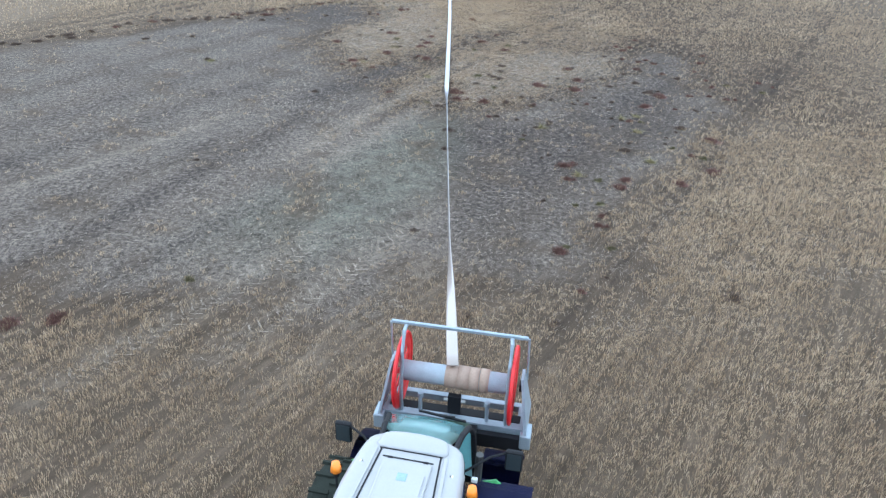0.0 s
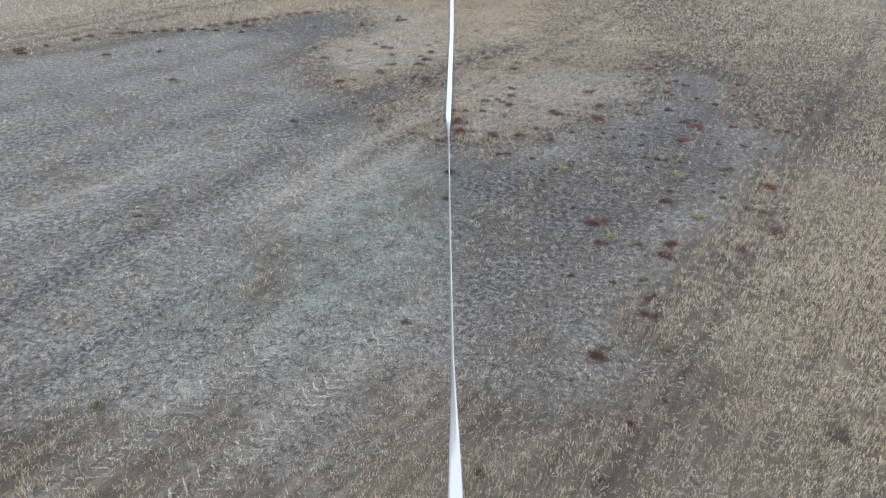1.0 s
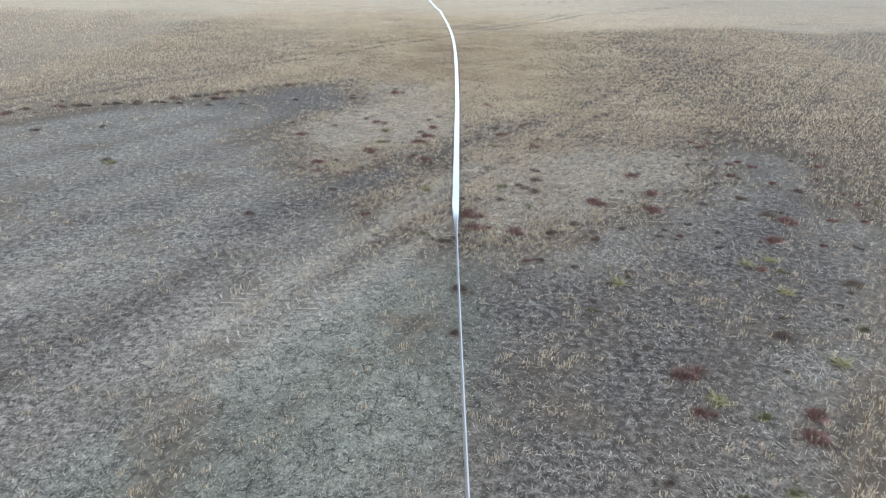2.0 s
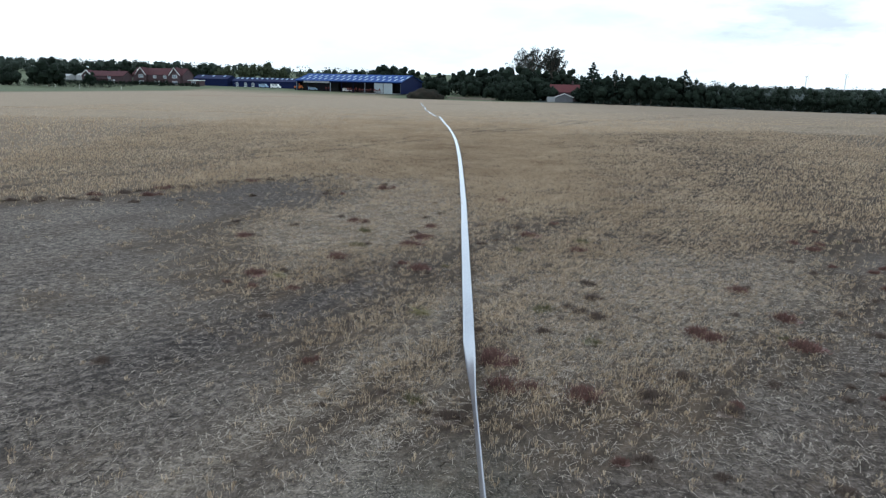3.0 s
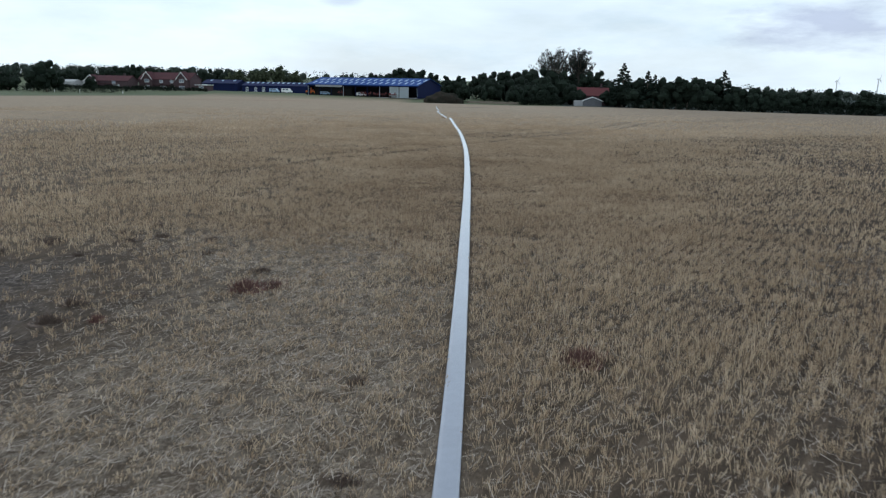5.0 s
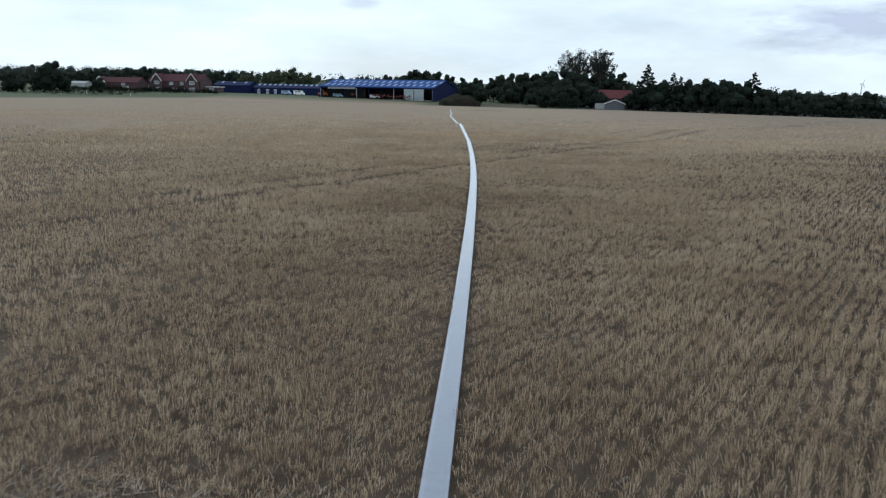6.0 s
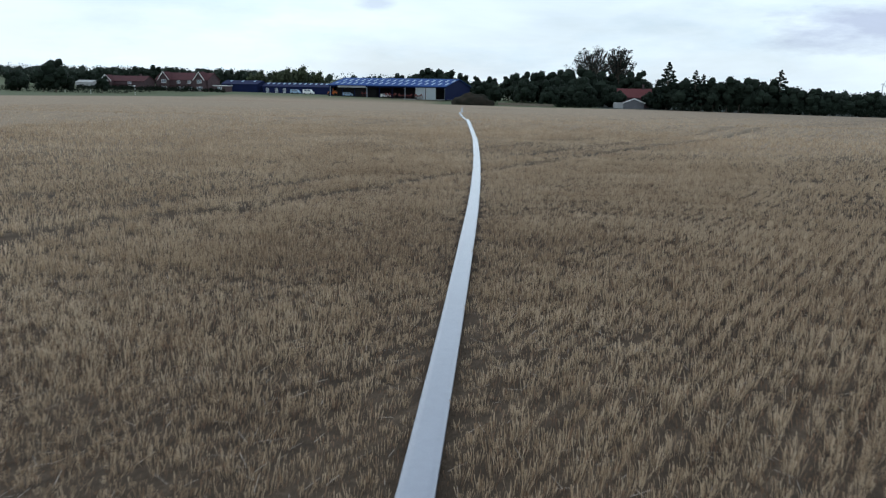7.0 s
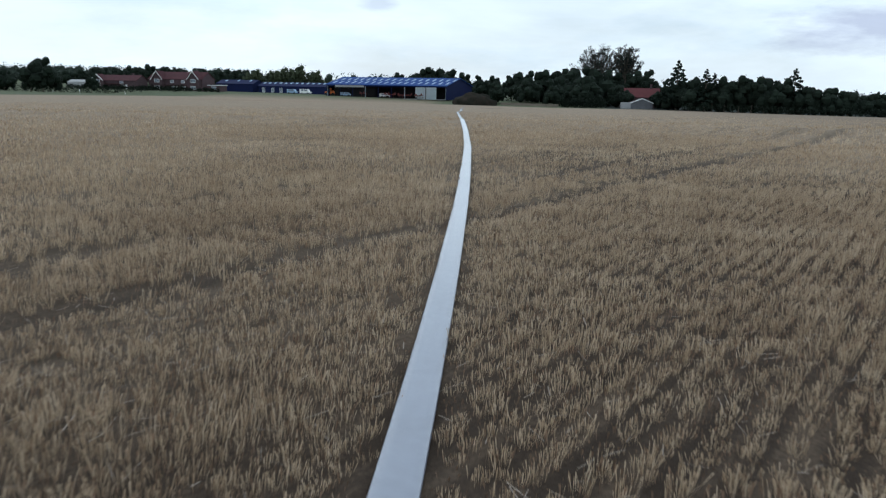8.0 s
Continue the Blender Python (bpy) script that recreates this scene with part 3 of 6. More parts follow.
field_c = smix(smath("MULTIPLY", smath("MULTIPLY", sattr("wheel"), 0.85), smath("SUBTRACT", 1.0, sattr("bare"))), field_c, rut_c)
stand_c = sramp(smath("ADD", smath("MULTIPLY", fibre, 0.4), smath("MULTIPLY", rows_n, 0.6)), [(0.3, (0.225, 0.171, 0.118)), (0.7, (0.45, 0.352, 0.255))])
field_c = smix(smath("MULTIPLY", sattr("stand"), 0.85), field_c, stand_c)


def stripe(x0, y0, x1, y1, half):
    """How far a place lies within a narrow band drawn over the field between two points."""
    length = math.hypot(x1 - x0, y1 - y0)
    ux, uy = (x1 - x0) / length, (y1 - y0) / length
    dx, dy = smath("SUBTRACT", split.outputs["X"], x0), smath("SUBTRACT", split.outputs["Y"], y0)
    on = smath("ADD", smath("MULTIPLY", dx, ux / length), smath("MULTIPLY", dy, uy / length))
    off = smath("ABSOLUTE", smath("SUBTRACT", smath("MULTIPLY", dx, uy / half), smath("MULTIPLY", dy, ux / half)), 0.0)
    ends = smath("ABSOLUTE", smath("MULTIPLY", smath("SUBTRACT", on, 0.5), 2.0), 0.0)
    return sramp(smath("ADD", smath("MAXIMUM", off, ends), smath("MULTIPLY", smath("SUBTRACT", clod, 0.5), 1.0)), [(0.6, (1, 1, 1)), (1.0, (0, 0, 0))])


field_c = smix(smath("MULTIPLY", stripe(-96, 240, -56, 298, 5.0), 0.55), field_c, sramp(drift, [(0.3, (0.21, 0.125, 0.07)), (0.7, (0.27, 0.17, 0.10))]))
field_c = smix(smath("MULTIPLY", stripe(-15, 222, -4, 234, 1.6), 0.8), field_c, black_c)
grass_c = sramp(snoise(1.5, 5), [(0.35, (0.07, 0.088, 0.05)), (0.65, (0.125, 0.14, 0.082))])
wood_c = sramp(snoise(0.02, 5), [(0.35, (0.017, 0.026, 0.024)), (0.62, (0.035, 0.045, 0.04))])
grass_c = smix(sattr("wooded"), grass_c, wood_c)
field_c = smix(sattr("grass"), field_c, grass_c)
sl.new(field_c, sb.inputs["Base Color"])
lift = sn.new("ShaderNodeBump")
lift.inputs["Strength"].default_value, lift.inputs["Distance"].default_value = 1.0, 0.045
sl.new(smath("SUBTRACT", smath("ADD", smath("MULTIPLY", fibre, 0.5), clod), smath("MULTIPLY", crack, 1.2)), lift.inputs["Height"])
sl.new(lift.outputs["Normal"], sb.inputs["Normal"])
me.materials.append(soil)
tagged(new("ground", me), "harvested stubble field with a bare cracked patch, grass beyond", "field", kind="structure")


# ---- stubble, litter ----
rng = np.random.RandomState(7)


def stubble(x0, x1, y0, y1, row, step, blades, tall, wide, tuft, skip=(), loose=0.17, fade=(0.01, 0.01)):
    """Corners of cut straw blades standing in drilled rows over a stretch of the field."""
    cs, cn = ROW_Y, ROW_X
    c_all = [x * cs - y * cn for x in (x0, x1) for y in (y0, y1)]
    s_all = [x * cn + y * cs for x in (x0, x1) for y in (y0, y1)]
    c = np.arange(min(c_all) - 3, max(c_all) + 3, row)
    s = np.arange(min(s_all) - 3, max(s_all) + 3, step)
    C, S = np.meshgrid(c, s)
    C, S = C.ravel(), S.ravel()
    C = C + rng.normal(0, row * loose, C.size) + 0.05 * waves(C, S, 3.0, 27)
    S = S + rng.uniform(-0.5, 0.5, S.size) * step
    X, Y = C * cs + S * cn, -C * cn + S * cs
    # stretches meet along ragged lines
    xr, yr = X + 1.5 * waves(X, Y, 7, 71) + rng.normal(0, 0.6, X.size), Y + 1.5 * waves(X, Y, 7, 72) + rng.normal(0, 0.6, X.size)
    keep = (xr > x0) & (xr < x1) & (yr > y0) & (yr < y1)
    for a, b, d, e in skip:
        keep &= ~((xr > a) & (xr < b) & (yr > d) & (yr < e))
    X, Y = X[keep], Y[keep]
    p = np.clip(1.02 - 1.04 * bareness(X, Y) ** 0.5, 0.006, 1) * (1 - 0.35 * strewing(X, Y)) * (1 - 0.96 * np.clip(wheelings(X, Y) * 1.5, 0, 1)) * (0.9 + 0.22 * waves(X, Y, 0.7, 21))
    p[np.abs(X - hose_x(Y)) < 0.15] *= (Y < 38)[np.abs(X - hose_x(Y)) < 0.15]
    p = p * (1 - 0.25 * smooth(4.5, 9, X) * smooth(56, 64, Y))
    p = p * smooth(y0 - 4, y0 + fade[0] - 3.9, Y) * (1 - smooth(y1 - fade[1] + 3.9, y1 + 4, Y))
    keep = rng.uniform(0, 1, X.size) < p
    X, Y = np.repeat(X[keep], blades), np.repeat(Y[keep], blades)
    n = X.size
    size = 0.74 + 0.22 * waves(X, Y, 3.5, 22) + 0.18 * waves(X, Y, 17, 24) + 0.24 * waves(X, Y, 0.6, 28)
    near_hose = np.exp(-((X - hose_x(Y)) / 0.3) ** 2) * (Y > 38)
    out_a, out = rng.uniform(0, 2 * np.pi, n), tuft * np.sqrt(rng.uniform(0, 1, n))
    X = X + out * np.cos(out_a)
    Y = Y + out * np.sin(out_a)
    Z = land(X, Y) + relief(X, Y) - 0.01
    lodged = np.clip(0.8 * np.exp(-((Y - 47) / 9) ** 2) + 1.1 * strewing(X, Y), 0, 1.5)
    h = tall * np.clip(size, 0.3, 1.5) * rng.uniform(0.35, 1.2, n) * (1 - 0.3 * near_hose) * (1 - 0.36 * lodged)
    lean = h * ((0.3 + 0.3 * lodged) * out / tuft * rng.uniform(0.0, 0.8, n) + np.abs(rng.normal(0, 0.15 + 0.35 * lodged, n)))
    lean_a = out_a + rng.normal(0, 0.5, n)
    face = rng.uniform(0, np.pi, n)
    w = wide * rng.uniform(0.6, 1.5, n)
    wx, wy = np.cos(face) * w / 2, np.sin(face) * w / 2
    blow = h * (0.05 + 0.1 * waves(X, Y, 1.9, 26))
    tx, ty = X + np.cos(lean_a) * lean + blow, Y + np.sin(lean_a) * lean + 0.5 * blow
    return X, Y, Z, h, wx, wy, tx, ty


def blades_tri(x, y, z, h, wx, wy, tx, ty):
    a = np.stack([x - wx, y - wy, z], -1)
    b = np.stack([x + wx, y + wy, z], -1)
    c = np.stack([tx, ty, z + h], -1)
    return np.stack([a, b, c], 1).reshape(-1, 3)


def straws(x, y, z, h, wx, wy, tx, ty):
    """Cut straws: narrow at the root, as wide as the straw at the flat cut end."""
    a = np.stack([x, y, z], -1)
    b = np.stack([tx + wx, ty + wy, z + h], -1)
    c = np.stack([tx - wx, ty - wy, z + h * 0.97], -1)
    return np.stack([a, b, c], 1).reshape(-1, 3)


NEAR = (-6.5, 5.5, 61, 92)
NEXT = (-4.5, 6.0, 38, 61)
MIDDLE = (-13.0, 12.0, 36, 93)
BEYOND = (-14.0, 9.0, 93, 114)
near_set = straws(*stubble(*NEAR, 0.17, 0.095, 29, 0.15, 0.0046, 0.05, loose=0.11))
tagged(new("stubble", big_mesh("stubble", near_set, STRAW)), "cut straw stubble standing in drilled rows", "stubble", kind="stuff")
wide_sets = [
    straws(*stubble(*NEXT, 0.17, 0.08, 14, 0.165, 0.0068, 0.04, loose=0.2)),
    straws(*stubble(*MIDDLE, 0.17, 0.12, 11, 0.155, 0.0102, 0.05, skip=[NEAR, NEXT], loose=0.13)),
    straws(*stubble(*BEYOND, 0.19, 0.15, 9, 0.15, 0.0115, 0.06, loose=0.12, fade=(0.01, 14))),
    straws(*stubble(-26, 30, 36, 118, 0.2, 0.22, 6, 0.175, 0.02, 0.08, skip=[MIDDLE, BEYOND], loose=0.17, fade=(0.01, 30))),
    straws(*stubble(-10, 12, 12, 24, 0.19, 0.105, 14, 0.16, 0.0105, 0.075, loose=0.22)),
    straws(*stubble(-15, 20, 24, 36, 0.19, 0.115, 13, 0.16, 0.0118, 0.075, loose=0.2)),
    straws(*stubble(-34, 42, 4, 36, 0.24, 0.26, 6, 0.17, 0.019, 0.09, skip=[(-10, 12, 12, 24), (-15, 20, 24, 36)], loose=0.2)),
    straws(*stubble(-60, 80, 100, 175, 0.34, 0.5, 4, 0.1, 0.026, 0.14, loose=0.25, fade=(16, 60))),
    straws(*stubble(-60, -26, 40, 102, 0.4, 0.4, 3, 0.19, 0.05, 0.08)),
    straws(*stubble(30, 75, 30, 102, 0.4, 0.4, 3, 0.19, 0.05, 0.08)),
]
tagged(new("stubble", big_mesh("stubble", np.concatenate(wide_sets), STRAW)), "sparser straw stubble over the wider field", "stubble", kind="stuff")


def litter(count, x0, x1, y0, y1, long, wide):
    X, Y = rng.uniform(x0, x1, count), rng.uniform(y0, y1, count)
    p = 0.3 + 0.35 * np.clip(waves(X, Y, 2.6, 31) + 0.4, 0, 1) - 0.14 * bareness(X, Y) - 0.1 * dampness(X, Y) + 0.75 * strewing(X, Y)
    p[(np.abs(X - hose_x(Y)) < 0.16) & (Y > 39)] = 0
    keep = rng.uniform(0, 1, count) < p
    X, Y = X[keep], Y[keep]
    n = X.size
    Z = land(X, Y) + relief(X, Y) + rng.uniform(0.008, 0.05, n) * (1 - 0.7 * bareness(X, Y))
    a = rng.normal(-ROW + np.pi / 2, 0.9, n)
    L = long * rng.uniform(0.25, 1.2, n) / 2
    ux, uy, uz = np.cos(a) * L, np.sin(a) * L, rng.uniform(-0.12, 0.12, n) * L
    w = wide * rng.uniform(0.6, 1.3, n)
    wx, wy = -np.sin(a) * w / 2, np.cos(a) * w / 2
    q = [np.stack([X + s * ux + t * wx, Y + s * uy + t * wy, Z + s * uz], -1) for s, t in ((-1, -1), (1, -1), (1, 1), (-1, 1))]
    return np.stack(q, 1).reshape(-1, 3)


CHAFF = material("brown_chaff", (0.2, 0.128, 0.082), 0.85, vary=0.75, scale=0.8, random_from="island")
tagged(new("chaff", big_mesh("chaff", straws(*stubble(-5.2, 4.0, 62, 90, 0.12, 0.065, 4, 0.095, 0.0092, 0.09, loose=0.5)), CHAFF)), "brown chaff and broken straw between the rows", "chaff", kind="stuff")


def lug_straw():
    """Pale straw pressed into herringbone bars by tractor tyres on the bare soil."""
    q = []
    for off, first, last in ((-12.7, 16, 23), (-14.6, 12, 20), (-20.4, 27, 39), (-18.8, 26, 35)):
        s = np.repeat(np.arange(first, last, 0.3), 2 * 26)
        n = s.size
        side = np.tile(np.repeat([-1.0, 1.0], 26), n // 52)
        u = rng.uniform(0.05, 1, n)
        S = s + 0.2 * u ** 1.5 + rng.normal(0, 0.014, n) + 0.15 * (side > 0)
        C = off + side * (0.03 + 0.32 * u) + 0.12 * np.sin(S * 0.4)
        X, Y = C * ROW_Y + S * ROW_X, -C * ROW_X + S * ROW_Y
        keep = rng.uniform(0, 1, n) < 0.45 + 0.45 * waves(X, Y, 1.6, 41)
        X, Y, side, u, n = X[keep], Y[keep], side[keep], u[keep], int(keep.sum())
        Z = land(X, Y) + relief(X, Y) + rng.uniform(0.012, 0.03, n)
        a = np.arctan2(0.3 * np.sqrt(u), side * 0.32) - ROW + rng.normal(0, 0.22, n)
        L, w = rng.uniform(0.02, 0.045, n), 0.0038
        ux, uy, wx, wy = np.cos(a) * L, np.sin(a) * L, -np.sin(a) * w, np.cos(a) * w
        q.append(np.stack([np.stack([X + i * ux + j * wx, Y + i * uy + j * wy, Z], -1) for i, j in ((-1, -1), (1, -1), (1, 1), (-1, 1))], 1).reshape(-1, 3))
    return np.concatenate(q)


tagged(new("loose_straw", big_mesh("loose_straw", np.concatenate([
    litter(130000, -22, 18, 18, 64, 0.13, 0.0052), litter(45000, -11, 10, 21, 38, 0.11, 0.0055), litter(26000, 1.5, 14, 24, 48, 0.12, 0.0085), litter(26000, -9, 8, 60, 96, 0.17, 0.0048), litter(75000, -8, 10, 37, 64, 0.18, 0.0068), lug_straw()]), LITTER, 4)),
    "loose pale straw lying on the soil", "straw", kind="stuff")


# ---- weeds ----
def weed_mesh(name, mat, radius, height, count, seed, leaf=0.016):
    """A low ragged clump: a few hummocks of fine sprigs that lean outwards."""
    r = np.random.RandomState(seed)
    k = r.randint(5, 9)
    hx, hy, hr = np.clip(r.normal(0, 0.3, k), -0.5, 0.5) * radius, np.clip(r.normal(0, 0.16, k), -0.3, 0.3) * radius, r.uniform(0.42, 0.68, k) * radius
    hh = r.uniform(0.55, 1.1, k)
    pick = r.choice(k, count, p=hr ** 2 / (hr ** 2).sum())
    a, d = r.uniform(0, 2 * np.pi, count), np.minimum(np.abs(r.normal(0, 0.52, count)), 1.05)
    X, Y = hx[pick] + hr[pick] * d * np.cos(a), hy[pick] + hr[pick] * d * np.sin(a)
    top = height * hh[pick] * np.clip(1.05 - 0.6 * d ** 2, 0.22, 1.1) * r.uniform(0.35, 1.15, count)
    far = np.maximum(1, np.hypot(X / 0.98, Y / 0.82) / radius)
    X, Y = X / far, Y / far
    f = r.uniform(0, np.pi, count)
    w = leaf * r.uniform(0.4, 1.3, count)
    wx, wy = np.cos(f) * w / 2, np.sin(f) * w / 2
    lean = top * r.uniform(0.1, 0.9, count)
    tx, ty = X + np.cos(a) * lean * d + r.normal(0, 0.025, count), Y + np.sin(a) * lean * d + r.normal(0, 0.025, count)
    # the matted crown from which the sprigs rise
    ang = np.arange(17) * 2 * np.pi / 16
    rim = radius * (1.0 + 0.1 * r.uniform(-1, 1, 17))
    rim[16] = rim[0]
    outer = np.stack([rim * np.cos(ang), 0.86 * rim * np.sin(ang), np.full(17, -0.03)], -1)
    inner = np.stack([0.55 * rim * np.cos(ang), 0.47 * rim * np.sin(ang), np.full(17, -0.004)], -1)
    mat_tris = [t for i in range(16) for t in ((outer[i], outer[i + 1], inner[i]), (inner[i], outer[i + 1], inner[i + 1]), (inner[i], inner[i + 1], np.array([0, 0, 0.004])))]
    sprigs = blades_tri(X, Y, np.zeros(count) - 0.02, top, wx, wy, tx, ty)
    return big_mesh(name, np.concatenate([sprigs, np.array(mat_tris).reshape(-1, 3)]), mat, 3)


WEEDS = {kind: [weed_mesh("weed_clump", mat, radius, high, count, seed + k) for k in range(3)] for kind, mat, radius, high, count, seed in (
    ("red", WEED_RED, 0.36, 0.15, 950, 1), ("dark", WEED_DARK, 0.36, 0.15, 850, 11), ("small", WEED_DARK, 0.26, 0.12, 420, 21), ("olive", WEED_GREEN, 0.3, 0.15, 420, 31))}
WEED_TEXT = {"red": "reddish brown low weed clump on the field", "dark": "dark withered weed clump on the field",
             "small": "small withered weed clump on the field", "olive": "dull olive weed clump among the straw"}


def weed(x, y, kind, size=1.0):
    ob = new("weed_clump", WEEDS[kind][int(rng.randint(3))])
    z = float(land(x, y) + relief(x, y))
    ob.matrix_basis = pose(x, y, z, rz=rng.uniform(-30, 30) - 8) @ Matrix.Diagonal((size, size, size ** 0.5, 1))
    tagged(ob, WEED_TEXT[kind], "weed", "weeds on the field")


RED_WEEDS = [(4.4, 25.0), (0.8, 40.2), (1.0, 39.2), (2.1, 38.9), (6.8, 43.2), (6.5, 41.5), (4.9, 41.7), (10.5, 40.9), (6.9, 29.8), (7.2, 30.5), (5.2, 31.7), (9.1, 30.4), (10.6, 31.6), (-6.6, 49.3),
             (-5.0, 45.2), (-3.4, 47.2), (-1.3, 49.9), (-1.2, 51.5), (-1.1, 46.3), (6.5, 45.3), (4.7, 42.0), (3.2, 48.8), (1.9, 50.6), (1.2, 56.9), (0.7, 40.5), (-12.6, 56.3), (-3.7, 59.5),
             (-3.7, 52.2), (-1.6, 48.8), (11.4, 35.0), (9.5, 39.2), (-9.2, 20.0), (-8.2, 20.3)]
DARK_WEEDS = [(-5.9, 39.5), (0.0, 38.0), (0.6, 35.0), (0.6, 32.8), (-12.7, 44.4), (-15.3, 49.4), (-17.7, 48.4), (-21.9, 48.0), (9.5, 28.1), (8.7, 22.8), (11.3, 33.3), (12.0, 44.1), (10.0, 41.5),
              (1.65, 41.8), (2.9, 45.3), (2.9, 44.0), (2.3, 43.4), (2.8, 42.7), (3.1, 39.0), (3.8, 39.8), (4.2, 38.5), (12.0, 51.3), (9.7, 43.1), (7.6, 33.5), (10.4, 36.4), (-5.9, 57.4), (-8.7, 56.6),
              (-15.9, 54.0), (-14.0, 54.6), (-14.0, 56.7), (-12.5, 54.5), (1.5, 51.8)]
SMALL_WEEDS = [(-7.6, 51.4), (-4.5, 53.0), (-6.1, 58.3), (-10.6, 60.3), (-7.5, 64.0), (-5.8, 62.8), (-5.4, 61.6), (-4.0, 60.4), (-1.4, 55.9), (-1.1, 53.9), (-2.9, 48.9), (-2.8, 44.9), (-1.0, 45.9),
               (-3.9, 42.1), (-11.0, 55.1), (-19.7, 54.1), (-18.0, 56.4), (2.5, 43.1), (3.0, 45.2), (6.7, 45.5), (5.7, 43.3), (5.2, 39.6), (6.4, 39.7), (8.9, 47.0), (8.0, 43.7), (8.2, 42.4), (-4.5, 45.6),
               (-1.7, 49.1), (-1.8, 46.4), (-5.6, 51.1), (-7.7, 61.1), (-6.9, 62.9), (0.4, 41.8), (0.9, 41.8), (-1.5, 53.1), (0.4, 51.9), (0.4, 49.3), (-1.7, 50.6), (0.0, 25.9), (1.7, 21.3), (3.9, 21.2),
               (2.6, 37.1), (3.5, 36.7), (4.8, 36.5)]
for kind, spots, least in (("red", RED_WEEDS, 1.12), ("dark", DARK_WEEDS, 0.8), ("small", SMALL_WEEDS, 0.75), ("olive", [(2.5, 41.3), (1.7, 43.2), (-3.2, 48.7), (-5.7, 22.4), (3.4, 50.0), (-3.3, 50.6)], 0.8)):
    for wx_, wy_ in spots:
        weed(wx_, wy_, kind, least + 0.45 * rng.uniform())
EDGE_X, EDGE_Y = [-30, -24, -21, -18.3, -15, -12.4, -9.5, -7.3], [44, 46.5, 51, 53.6, 55.4, 58.3, 61.5, 63.8]
for s_ in np.arange(-29, -7.0, 0.5):
    weed(s_ + rng.normal(0, 0.25), float(np.interp(s_, EDGE_X, EDGE_Y)) - 0.3 + rng.normal(0, 0.35), str(rng.choice(["dark", "small", "red"], p=[0.5, 0.3, 0.2])), rng.uniform(0.8, 1.5))
made = 0
while made < 120:
    wx_, wy_ = rng.uniform(-20, 18), rng.uniform(22, 62)
    b = float(bareness(np.array([wx_]), np.array([wy_]))[0])
    fringe = 1.0 if 0.15 < b < 0.6 else 0.0
    if rng.uniform() < 0.004 + 0.3 * fringe * (wx_ > -8) + 0.6 * b * (wx_ > 3.5) and abs(wx_ - hose_x(wy_)) > 0.5 and not (wy_ < 30 and wx_ < 4):
        weed(wx_, wy_, str(rng.choice(["red", "small", "olive"], p=[0.3, 0.6, 0.1])), rng.uniform(0.45, 0.85))
        made += 1
BLOOM = big_mesh("flowering_weed", blades_tri(*[v for v in (lambda r, n: (r.normal(0, 0.11, n), r.normal(0, 0.09, n), np.zeros(n), r.uniform(0.04, 0.15, n), r.normal(0, 0.012, n), r.normal(0, 0.012, n), r.normal(0, 0.16, n), r.normal(0, 0.14, n)))(np.random.RandomState(9), 90)]), FLOWER, 3)
for wx_, wy_ in ((8.1, 37.4), (8.5, 35.7), (4.5, 35.8), (5.5, 30.8), (8.4, 32.4), (8.8, 37.7), (-0.8, 42.7), (-4.4, 45.0), (-12.4, 44.2)):
    tagged(new("flowering_weed", BLOOM), "small yellow-flowered weed on the bare soil", "weed", "yellow weeds").matrix_basis = pose(wx_, wy_, float(land(wx_, wy_)), rz=rng.uniform(0, 360))


# ---- hose ----
def hose_point(y):
    """Centre, sideways tilt and flat width of the hose where it crosses y; it hangs from the reel, turns on edge and then lies on the stubble."""
    sway = 2.5 * math.sin(y * 0.37)
    turned_up = 83 * float(smooth(16.9, 23.4, y)) * (1 - float(smooth(37.8, 42.2, y)))
    if y >= 41:
        return Vector((float(hose_x(y)), y, float(land(hose_x(y), y)) + 0.045 + 0.008 * math.sin(y * 0.9) + 0.08 * math.sin(radians(turned_up)))), turned_up + sway * float(smooth(41, 44, y)), 0.222
    s = (y - 16.66) / (41 - 16.66)
    z = 0.05 + 2.02 * (1 - s) ** 1.8
    return Vector((1.53 + (float(hose_x(41)) - 1.53) * s, y, z + 0.08 * math.sin(radians(turned_up)) * float(smooth(30, 41, y)))), turned_up, 0.222


def ribbon(samples, thick):
    bm = bmesh.new()
    rows = []
    for i, (p, tilt, wide) in enumerate(samples):
        way = (samples[min(i + 1, len(samples) - 1)][0] - samples[max(i - 1, 0)][0]).normalized()
        side = way.cross(Vector((0, 0, 1))).normalized()
        up = side.cross(way)
        a = radians(tilt)
        side, up = side * math.cos(a) + up * math.sin(a), up * math.cos(a) - side * math.sin(a)
        rows.append([bm.verts.new(p + side * u * wide / 2 + up * v * thick / 2) for u, v in
                     ((-1, 0), (-0.93, 0.8), (-0.5, 0.95), (0, 1.0), (0.5, 0.95), (0.93, 0.8), (1, 0), (0.93, -0.8), (0, -1), (-0.93, -0.8))])
    k = len(rows[0])
    for r, s in zip(rows, rows[1:]):
        for j in range(k):
            bm.faces.new((r[j], r[(j + 1) % k], s[(j + 1) % k], s[j]))
    bm.faces.new(rows[0])
    bm.faces.new(rows[-1])
    return bm


hose_ys = list(np.arange(16.66, 60, 0.4)) + list(np.arange(60, 116, 0.5)) + list(np.arange(116, 235, 1.5))
tagged(part("flat_hose", ribbon([hose_point(y) for y in hose_ys], 0.026), HOSE, None, smooth_faces=True),
       "long flat pale grey umbilical hose lying across the stubble", "hose")


